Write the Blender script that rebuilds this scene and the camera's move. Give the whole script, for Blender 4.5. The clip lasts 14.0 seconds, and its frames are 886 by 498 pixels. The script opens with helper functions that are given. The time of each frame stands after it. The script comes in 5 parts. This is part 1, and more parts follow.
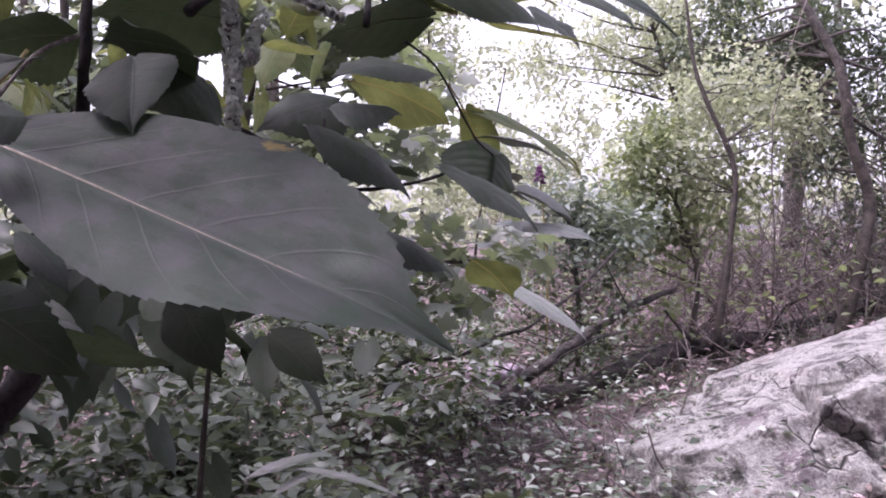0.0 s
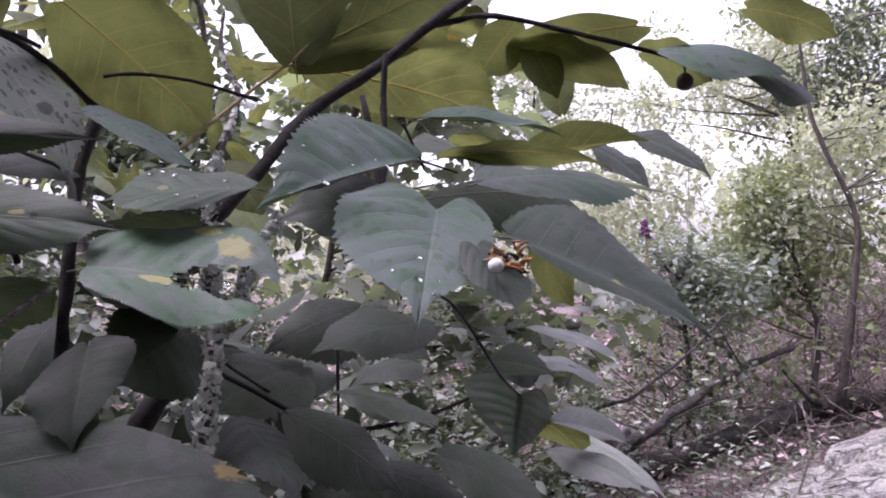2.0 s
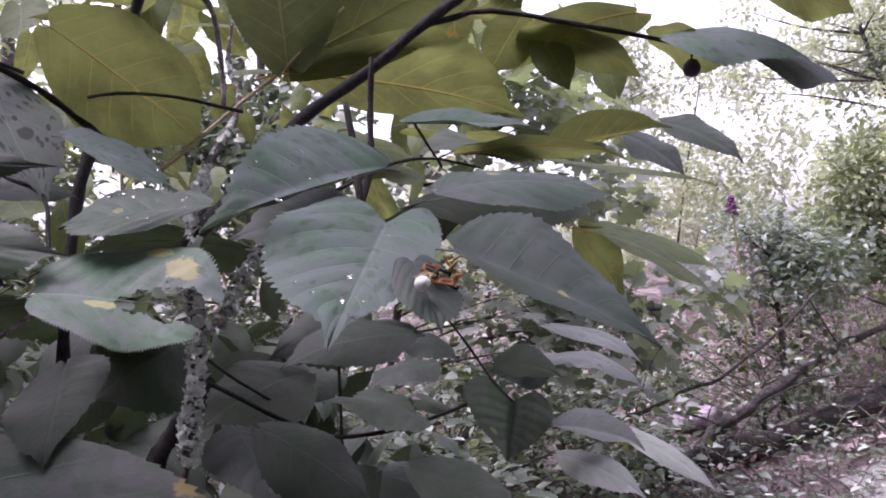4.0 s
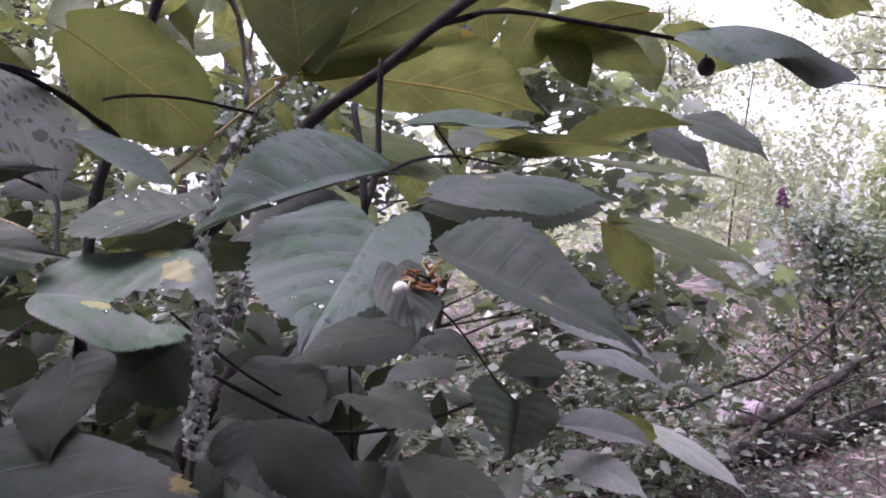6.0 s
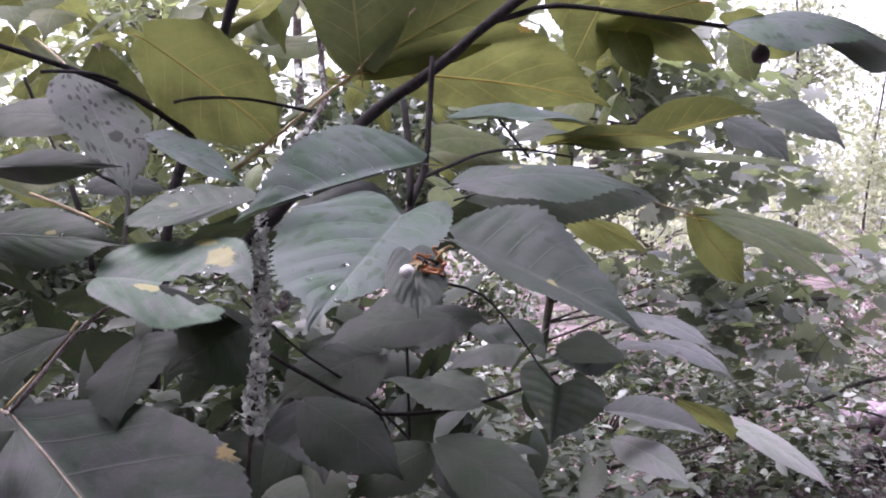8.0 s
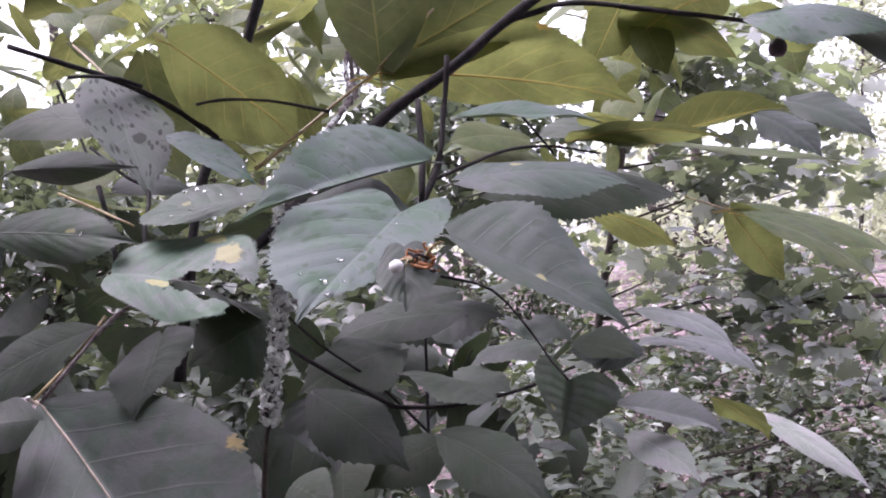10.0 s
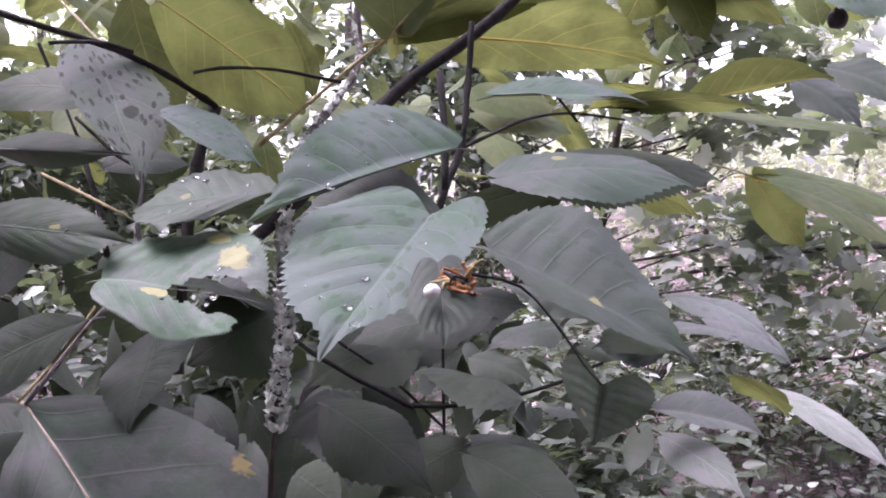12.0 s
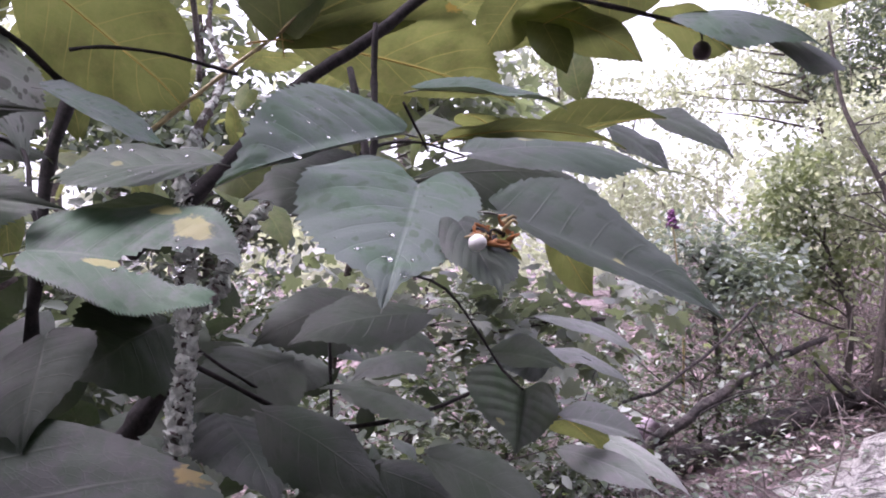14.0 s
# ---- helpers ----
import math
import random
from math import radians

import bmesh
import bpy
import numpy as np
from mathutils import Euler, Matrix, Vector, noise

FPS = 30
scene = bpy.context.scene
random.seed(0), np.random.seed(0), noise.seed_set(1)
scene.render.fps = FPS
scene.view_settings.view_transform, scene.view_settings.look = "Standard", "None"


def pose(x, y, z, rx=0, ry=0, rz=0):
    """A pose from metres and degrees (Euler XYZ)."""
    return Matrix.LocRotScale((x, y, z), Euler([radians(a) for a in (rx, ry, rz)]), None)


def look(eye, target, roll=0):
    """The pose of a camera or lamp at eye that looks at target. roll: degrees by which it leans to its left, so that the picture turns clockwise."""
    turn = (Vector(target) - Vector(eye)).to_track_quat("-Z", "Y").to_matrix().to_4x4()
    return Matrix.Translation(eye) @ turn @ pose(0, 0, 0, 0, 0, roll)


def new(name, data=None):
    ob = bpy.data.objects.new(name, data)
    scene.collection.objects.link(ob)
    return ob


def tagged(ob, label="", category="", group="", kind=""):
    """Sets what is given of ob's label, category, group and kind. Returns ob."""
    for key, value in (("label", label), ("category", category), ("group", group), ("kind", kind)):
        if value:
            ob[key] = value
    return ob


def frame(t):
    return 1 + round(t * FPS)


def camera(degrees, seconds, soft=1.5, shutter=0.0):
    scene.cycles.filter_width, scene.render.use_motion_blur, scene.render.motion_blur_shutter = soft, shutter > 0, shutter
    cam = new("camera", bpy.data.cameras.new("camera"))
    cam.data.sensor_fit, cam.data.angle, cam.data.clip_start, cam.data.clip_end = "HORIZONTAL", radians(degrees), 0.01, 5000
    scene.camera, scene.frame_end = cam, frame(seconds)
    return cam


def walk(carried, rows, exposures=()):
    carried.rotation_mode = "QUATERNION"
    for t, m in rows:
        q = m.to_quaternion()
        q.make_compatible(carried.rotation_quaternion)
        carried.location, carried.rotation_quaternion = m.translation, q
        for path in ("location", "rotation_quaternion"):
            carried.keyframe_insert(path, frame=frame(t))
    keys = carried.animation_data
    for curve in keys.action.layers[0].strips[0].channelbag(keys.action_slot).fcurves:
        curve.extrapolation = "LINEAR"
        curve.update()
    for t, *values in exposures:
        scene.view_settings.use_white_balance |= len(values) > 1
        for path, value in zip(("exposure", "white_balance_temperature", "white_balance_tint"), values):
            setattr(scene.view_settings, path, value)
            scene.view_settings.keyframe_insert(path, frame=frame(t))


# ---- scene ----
cam = camera(51.37, 14.0, soft=1.9)
PATH = [
    (0, 0.0003, 0.0001, 0.9003, 90.000, 0.000, -0.000),
    (0.5, 0.0055, 0.0550, 0.9438, 90.822, -0.707, 1.796),
    (1, 0.0204, 0.0749, 0.9701, 92.332, 0.431, 4.414),
    (1.5, 0.0370, 0.0646, 1.0016, 92.598, 0.653, 7.152),
    (2, 0.0439, 0.0604, 1.0026, 91.943, 0.366, 7.014),
    (2.5, 0.0511, 0.0585, 1.0063, 92.010, 1.167, 7.471),
    (3, 0.0730, 0.0634, 1.0079, 91.632, 1.811, 10.017),
    (5.5, 0.1009, 0.0784, 1.0168, 90.665, 1.962, 14.504),
    (6, 0.1125, 0.0752, 1.0159, 90.459, 1.689, 16.021),
    (6.5, 0.1284, 0.0749, 1.0143, 90.401, 1.643, 17.627),
    (7, 0.1348, 0.0728, 1.0127, 90.501, 1.359, 19.374),
    (7.5, 0.1460, 0.0687, 1.0144, 90.447, 1.387, 21.191),
    (8, 0.1517, 0.0708, 1.0110, 90.493, 1.864, 23.599),
    (8.5, 0.1656, 0.0678, 1.0070, 90.510, 2.207, 25.780),
    (9, 0.1762, 0.0689, 1.0062, 90.660, 2.386, 27.007),
    (11.5, 0.1593, 0.0948, 1.0253, 89.223, 1.798, 27.311),
    (12, 0.1441, 0.1031, 1.0344, 86.434, 1.319, 26.667),
    (12.5, 0.1195, 0.1009, 1.0476, 84.946, 1.145, 24.234),
    (13, 0.1006, 0.0931, 1.0542, 84.338, 1.199, 19.531),
    (13.5, 0.0914, 0.0907, 1.0418, 85.962, 1.121, 15.046),
    (14, 0.0536, 0.0937, 0.9987, 91.600, 0.937, 8.744),
]
walk(cam, [(t, pose(x, y, z, rx, ry, rz)) for t, x, y, z, rx, ry, rz in PATH],
     exposures=[(t, stops, 6000, 37) for t, stops in ((0.0, 1.78), (1.5, 1.74), (3.0, 1.84), (5.5, 1.84), (6.5, 1.90), (7.5, 2.07), (9.0, 2.27), (11.5, 2.33), (12.0, 2.50), (12.5, 2.54), (13.4, 2.56), (14.0, 2.08))])

# ---- daylight: a bright veiled sky and a very soft high sun ----
SUN_UP, SUN_TURN = radians(66), radians(-100)
world = bpy.data.worlds.new("sky")
world.use_nodes = True
scene.world = world
wn, wl = world.node_tree.nodes, world.node_tree.links
sky = wn.new("ShaderNodeTexSky")
sky.sky_type, sky.sun_disc = "NISHITA", False
sky.sun_elevation, sky.sun_rotation = SUN_UP, SUN_TURN
sky.air_density, sky.dust_density, sky.ozone_density = 1.0, 4.0, 1.0
veil = wn.new("ShaderNodeHueSaturation")
veil.inputs["Saturation"].default_value = 0.20
wl.new(sky.outputs[0], veil.inputs["Color"])
wl.new(veil.outputs[0], wn["Background"].inputs["Color"])
wn["Background"].inputs["Strength"].default_value = 0.14
sun = new("sun", bpy.data.lights.new("sun", "SUN"))
sun.data.energy, sun.data.angle, sun.data.color = 0.9, radians(40), (1.0, 0.96, 0.9)
toward = Vector((math.sin(SUN_TURN) * math.cos(SUN_UP), math.cos(SUN_TURN) * math.cos(SUN_UP), math.sin(SUN_UP)))
sun.matrix_world = look(toward * 30, (0, 0, 0))


# ---- materials ----
class Nodes:
    """A node tree with short calls."""

    def __init__(self, name):
        self.mat = bpy.data.materials.new(name)
        self.mat.use_nodes = True
        self.tree = self.mat.node_tree
        self.shader = self.tree.nodes["Principled BSDF"]
        self.out = self.tree.nodes["Material Output"]

    def put(self, socket, value):
        if isinstance(value, bpy.types.NodeSocket):
            self.tree.links.new(value, socket)
        elif isinstance(value, tuple) and len(value) == 3 and socket.type == "RGBA":
            socket.default_value = (*value, 1)
        else:
            socket.default_value = value

    def node(self, kind, **inputs):
        n = self.tree.nodes.new(kind)
        for key, value in inputs.items():
            self.put(n.inputs[key.replace("_", " ")], value)
        return n

    def math(self, op, a, b=0.0, c=0.0):
        n = self.tree.nodes.new("ShaderNodeMath")
        n.operation = op
        for k, v in enumerate((a, b, c)):
            self.put(n.inputs[k], v)
        return n.outputs[0]

    def mix(self, fac, a, b):
        n = self.tree.nodes.new("ShaderNodeMix")
        n.data_type = "RGBA"
        self.put(n.inputs[0], fac)
        self.put(n.inputs[6], a)
        self.put(n.inputs[7], b)
        return n.outputs[2]

    def ramp(self, value, low, high):
        n = self.tree.nodes.new("ShaderNodeMapRange")
        n.interpolation_type = "SMOOTHSTEP"
        self.put(n.inputs[0], value)
        n.inputs[1].default_value, n.inputs[2].default_value = low, high
        return n.outputs[0]

    def noise(self, scale, detail=4.0, coords=None, rough=0.55):
        n = self.node("ShaderNodeTexNoise", Scale=scale, Detail=detail, Roughness=rough)
        if coords is not None:
            self.tree.links.new(coords, n.inputs["Vector"])
        return n.outputs["Fac"]

    def voronoi(self, scale, coords=None, feature="F1"):
        n = self.node("ShaderNodeTexVoronoi", Scale=scale)
        n.feature = feature
        if coords is not None:
            self.tree.links.new(coords, n.inputs["Vector"])
        return n.outputs["Distance"]

    def place(self):
        return self.tree.nodes.new("ShaderNodeTexCoord").outputs["Object"]

    def world_place(self):
        return self.tree.nodes.new("ShaderNodeNewGeometry").outputs["Position"]

    def bump(self, height, strength, distance):
        return self.node("ShaderNodeBump", Height=height, Strength=strength, Distance=distance).outputs[0]

    def set(self, **inputs):
        for key, value in inputs.items():
            self.put(self.shader.inputs[key.replace("_", " ")], value)
        return self.mat

    def translucent(self, fac, colour, normal=None):
        t = self.node("ShaderNodeBsdfTranslucent", Color=colour)
        if normal is not None:
            self.put(t.inputs["Normal"], normal)
        m = self.tree.nodes.new("ShaderNodeMixShader")
        self.put(m.inputs[0], fac)
        self.tree.links.new(self.shader.outputs[0], m.inputs[1])
        self.tree.links.new(t.outputs[0], m.inputs[2])
        self.tree.links.new(m.outputs[0], self.out.inputs["Surface"])


def leaf_material(name, top, lit, through_it, gloss, kind):
    """A blade: midrib and side veins along the blade's own coordinates, mottling with painted sheen, and the marks of
    its kind.
    """
    n = Nodes(name)
    uv = n.tree.nodes.new("ShaderNodeUVMap").outputs[0]
    xyz = n.tree.nodes.new("ShaderNodeSeparateXYZ")
    n.tree.links.new(uv, xyz.inputs[0])
    side_to, along = xyz.outputs[0], xyz.outputs[1]
    across = n.math("ABSOLUTE", n.math("MULTIPLY_ADD", side_to, 2.0, -1.0))
    rand = n.tree.nodes.new("ShaderNodeObjectInfo").outputs["Random"]
    pos = n.world_place()
    phase = n.math("MULTIPLY_ADD", across, -1.7, n.math("MULTIPLY_ADD", n.noise(6.0, 2, uv), 0.12, n.math("MULTIPLY", along, 7.5)))
    wave = n.math("PINGPONG", phase, 0.5)
    side = n.math("MULTIPLY", n.ramp(wave, 0.05, 0.0), n.ramp(across, 1.0, 0.45))
    rib = n.ramp(across, 0.040, 0.012)
    net = n.ramp(n.voronoi(34, uv, "DISTANCE_TO_EDGE"), 0.06, 0.0)
    vein = n.math("MAXIMUM", n.math("MAXIMUM", n.math("MULTIPLY", side, 0.75), rib), n.math("MULTIPLY", net, 0.18))
    mottle = n.noise(60, 3, pos)
    fine = n.noise(600, 3, pos)
    w = 1.0 if top[1] < 0.2 else 0.35
    green, grey = (top[0] * (1 - 0.38 * w), top[1] * (1 - 0.05 * w), top[2] * (1 - 0.30 * w)), (top[0] * (1 + 0.22 * w), top[1] * (1 + 0.10 * w), top[2] * (1 + 0.28 * w))
    # lavender-grey patches put the sky sheen into the blade's colour
    field = n.math("ADD", n.noise(48, 6, pos, 0.66), n.math("MULTIPLY_ADD", rand, 0.05, -0.025))
    base = n.mix(n.ramp(field, 0.41, 0.57), green, grey)
    base = n.mix(n.math("MULTIPLY", mottle, 0.5), base, tuple(c * 0.75 for c in top))
    cells = n.node("ShaderNodeCombineXYZ", X=n.math("MULTIPLY", phase, 1.0), Y=n.math("MULTIPLY", side_to, 5.0), Z=n.math("MULTIPLY", rand, 40.0)).outputs[0]
    wet = n.math("MULTIPLY", n.ramp(n.math("ADD", n.voronoi(1.7, cells), n.math("MULTIPLY_ADD", n.noise(3.0, 3, cells), 0.5, -0.25)), 0.43, 0.30), n.ramp(n.noise(1.1, 2, cells), 0.46, 0.58))
    base = n.mix(n.math("MULTIPLY", wet, 0.6 if kind == "dewy_sheen" else 0.3), base, (top[0] * 0.22, top[1] * 0.45, top[2] * 0.22))
    speck = n.ramp(n.noise(240, 4, pos, 0.7), 0.63, 0.72)
    base = n.mix(n.math("MULTIPLY", speck, 0.30), base, tuple(min(1, c * 1.7) for c in top))
    base = n.mix(n.math("MULTIPLY", rand, 0.22), base, lit)
    glow = n.mix(n.math("MULTIPLY", n.ramp(n.noise(22, 5, pos, 0.65), 0.35, 0.68), 1.0), tuple(c * 0.55 for c in lit), tuple(min(1, c * 1.3) for c in lit))
    pale = tuple(min(1.0, c * 1.9 + 0.03) for c in top)
    base = n.mix(n.math("MULTIPLY", vein, 0.32 if kind == "edged" or lit[0] > 0.11 else 0.17), base, pale)
    glow = n.mix(n.math("MULTIPLY", vein, 0.8), glow, (min(1, lit[0] * 1.9), lit[1] * 1.45, lit[2] * 1.3))
    yellow, brown = (0.44, 0.41, 0.17), (0.035, 0.042, 0.03)

    def spot_at(u, v, ru, rv, rough=0.5):
        """A ragged patch round one place of the blade."""
        d = n.math("SQRT", n.math("ADD", n.math("POWER", n.math("DIVIDE", n.math("SUBTRACT", along, u), ru), 2.0),
                                  n.math("POWER", n.math("DIVIDE", n.math("SUBTRACT", side_to, v), rv), 2.0)))
        return n.ramp(n.math("ADD", d, n.math("MULTIPLY_ADD", n.noise(9.0, 4, uv, 0.7), 2 * rough, -rough)), 1.05, 0.8)

    mark = None
    if kind == "spotted":
        dots = n.math("MULTIPLY", n.ramp(n.math("ADD", n.voronoi(12.0, uv), n.math("MULTIPLY_ADD", n.noise(30.0, 2, uv), 0.3, -0.15)), 0.36, 0.27), n.ramp(n.noise(6.0, 2, uv), 0.34, 0.44))
        mark = n.math("MULTIPLY", n.math("MAXIMUM", dots, spot_at(0.55, 0.62, 0.05, 0.08)), 0.8)
        base, glow = n.mix(mark, base, brown), n.mix(mark, glow, brown)
    if kind in ("patched", "dull", "blotched", "edged"):
        if kind in ("patched", "dull"):
            mark = n.math("MULTIPLY", 0.7, spot_at(n.math("MULTIPLY_ADD", rand, 0.5, 0.28), n.math("MULTIPLY_ADD", n.math("FRACT", n.math("MULTIPLY", rand, 7.0)), 0.5, 0.25), 0.04, 0.055, 0.9))
        elif kind == "blotched":
            mark = n.math("MAXIMUM", spot_at(0.70, 0.80, 0.10, 0.10, 0.9), n.math("MAXIMUM", spot_at(0.36, 0.42, 0.09, 0.05, 0.9), spot_at(0.52, 0.93, 0.08, 0.05, 0.9)))
        else:
            mark = n.math("MULTIPLY", spot_at(0.50, 1.0, 0.055, 0.06, 0.9), n.ramp(n.math("ADD", wave, n.noise(22.0, 4, uv, 0.7)), 0.80, 0.60))
            yellow = (0.34, 0.25, 0.06)
        base, glow = n.mix(n.math("MULTIPLY", mark, n.math("MULTIPLY_ADD", mottle, 0.9, 0.2)), base, yellow), n.mix(mark, glow, yellow)
    height = n.math("ADD", n.math("MULTIPLY", wave, 0.5), n.math("MULTIPLY_ADD", fine, 0.15, n.math("MULTIPLY_ADD", mottle, 0.4, n.math("MULTIPLY", vein, -0.5))))
    bump = n.bump(height, 0.50, 0.0006)
    rough = n.math("MULTIPLY_ADD", wet, 0.06, n.math("MULTIPLY_ADD", mottle, 0.25, gloss - 0.08))
    n.set(Base_Color=base, Roughness=rough, Normal=bump)
    n.shader.inputs["Specular IOR Level"].default_value = 0.36
    n.translucent(through_it, glow)
    return n.mat


# Sky sheen lifts the dewy tone; shade is painted into the two darkest.
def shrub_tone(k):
    return {"spotted": (0.19, 0.205, 0.195), "blotched": (0.13, 0.165, 0.135), "dewy_sheen": (0.102, 0.138, 0.126), "patched": (0.052, 0.066, 0.057), "edged": (0.050, 0.060, 0.053), "dull": (0.040, 0.054, 0.047)}.get(k, (0.032, 0.038, 0.033))


LOOKS = ("plain", "dull", "dewy_sheen", "spotted", "patched", "blotched", "edged", "pale")
shrub_leaf = {k: leaf_material("shrub_leaf_" + k, shrub_tone(k), (0.10, 0.15, 0.06), 0.18 if k == "dewy_sheen" else 0.11, 0.54, k) for k in LOOKS}
sapling_leaf = {k: leaf_material("sapling_leaf_" + k, (0.09, 0.118, 0.045), (0.195, 0.218, 0.068), 0.43, 0.55, k) for k in LOOKS}
seedling_leaf = {k: leaf_material("seedling_leaf_" + k, (0.25, 0.255, 0.255), (0.13, 0.16, 0.07), 0.15, 0.40, k) for k in LOOKS}
seedling_leaf["pale"] = leaf_material("seedling_leaf_pale", (0.42, 0.43, 0.41), (0.2, 0.22, 0.12), 0.15, 0.42, "plain")


def crown_material(name, dark, light, lit, through_it, gloss=0.4):
    """Small far leaves: every leaf its own shade."""
    n = Nodes(name)
    geo = n.tree.nodes.new("ShaderNodeNewGeometry")
    rand = geo.outputs["Random Per Island"]
    tone = n.mix(rand, dark, light)
    tone = n.mix(n.ramp(n.noise(2.2, 2, geo.outputs["Position"]), 0.35, 0.65), tone, light)
    n.set(Base_Color=tone, Roughness=gloss)
    n.translucent(through_it, n.mix(rand, lit, tuple(min(1, c * 1.5) for c in lit)))
    return n.mat


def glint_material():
    """Glossy undergrowth leaves: most dark, some painted pale to stand in for sky glints."""
    n = Nodes("painted_glint_foliage")
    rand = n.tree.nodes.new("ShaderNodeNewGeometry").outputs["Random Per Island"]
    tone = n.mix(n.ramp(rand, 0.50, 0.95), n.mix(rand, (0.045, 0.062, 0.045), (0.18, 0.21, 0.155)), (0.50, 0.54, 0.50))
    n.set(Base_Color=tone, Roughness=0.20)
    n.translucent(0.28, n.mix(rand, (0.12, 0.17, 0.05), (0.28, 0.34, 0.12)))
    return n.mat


leaf_glint = glint_material()
leaf_bright = crown_material("bright_foliage", (0.09, 0.12, 0.075), (0.20, 0.23, 0.14), (0.27, 0.32, 0.13), 0.42, 0.34)
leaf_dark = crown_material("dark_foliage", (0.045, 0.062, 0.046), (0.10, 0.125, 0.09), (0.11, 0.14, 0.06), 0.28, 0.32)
# light tone raised to paint in the sky's glitter on shiny leaves
leaf_glossy = crown_material("glossy_foliage", (0.065, 0.095, 0.078), (0.26, 0.30, 0.27), (0.20, 0.25, 0.12), 0.28, 0.20)
# far haze and backlit brightness are painted into this pale leaf colour
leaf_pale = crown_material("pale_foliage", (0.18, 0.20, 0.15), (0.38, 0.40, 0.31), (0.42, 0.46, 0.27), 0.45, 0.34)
leaf_maple = crown_material("maple_foliage", (0.040, 0.052, 0.045), (0.30, 0.315, 0.30), (0.24, 0.30, 0.12), 0.36, 0.25)
leaf_litter = crown_material("dead_leaves", (0.14, 0.10, 0.102), (0.54, 0.41, 0.43), (0.2, 0.14, 0.13), 0.12, 0.7)

litter_dark = crown_material("crumbled_leaves", (0.045, 0.035, 0.03), (0.20, 0.15, 0.135), (0.1, 0.07, 0.06), 0.08, 0.8)


def bark_material(name, dark, light, scale, depth, rough=0.85):
    n = Nodes(name)
    pos = n.place()
    coarse, fine = n.noise(scale, 6, pos, 0.65), n.noise(scale * 5, 4, pos)
    tone = n.mix(n.ramp(coarse, 0.35, 0.65), dark, light)
    tone = n.mix(n.math("MULTIPLY", n.ramp(fine, 0.5, 0.7), 0.5), tone, tuple(min(1, c * 1.6) for c in light))
    n.set(Base_Color=tone, Roughness=rough, Normal=n.bump(n.math("ADD", coarse, n.math("MULTIPLY", fine, 0.4)), 0.8, depth))
    return n.mat


bark_dark = bark_material("dark_bark", (0.009, 0.008, 0.008), (0.028, 0.023, 0.024), 220, 0.001, 0.92)
bark_pale = bark_material("pale_bark", (0.08, 0.06, 0.06), (0.25, 0.22, 0.21), 180, 0.001)
rib_pale = bark_material("pale_midrib", (0.07, 0.08, 0.066), (0.115, 0.12, 0.10), 150, 0.0003, 0.5)
rib_buff = bark_material("buff_midrib", (0.20, 0.165, 0.115), (0.33, 0.28, 0.21), 150, 0.0003, 0.5)
stalk = bark_material("leaf_stalk", (0.20, 0.15, 0.07), (0.36, 0.29, 0.13), 150, 0.0005, 0.5)


def make_rib():
    n = Nodes("tan_midrib")
    tone = n.mix(n.noise(200, 3, n.place()), (0.26, 0.18, 0.07), (0.42, 0.33, 0.13))
    n.set(Base_Color=tone, Roughness=0.5)
    n.translucent(0.55, (0.55, 0.42, 0.15))
    return n.mat


rib_tan = make_rib()
bark_tree = bark_material("tree_bark", (0.03, 0.025, 0.022), (0.085, 0.07, 0.06), 25, 0.01)
bark_log = bark_material("rotten_log_bark", (0.010, 0.009, 0.008), (0.060, 0.048, 0.046), 14, 0.03)
brush_bark = bark_material("dry_brush_bark", (0.075, 0.060, 0.056), (0.24, 0.20, 0.19), 30, 0.004)


def make_lichen():
    n = Nodes("lichened_bark")
    pos = n.place()
    cells, fine, coarse = n.voronoi(260, pos), n.noise(700, 5, pos), n.noise(90, 4, pos)
    crust = n.ramp(n.math("ADD", coarse, n.math("MULTIPLY", fine, 0.5)), 0.74, 0.86)
    pale = n.mix(fine, (0.34, 0.37, 0.34), (0.62, 0.66, 0.61))
    n.set(Base_Color=n.mix(crust, n.mix(fine, (0.05, 0.038, 0.038), (0.16, 0.125, 0.12)), pale), Roughness=0.9,
          Normal=n.bump(n.math("ADD", cells, fine), 1.0, 0.002))
    return n.mat


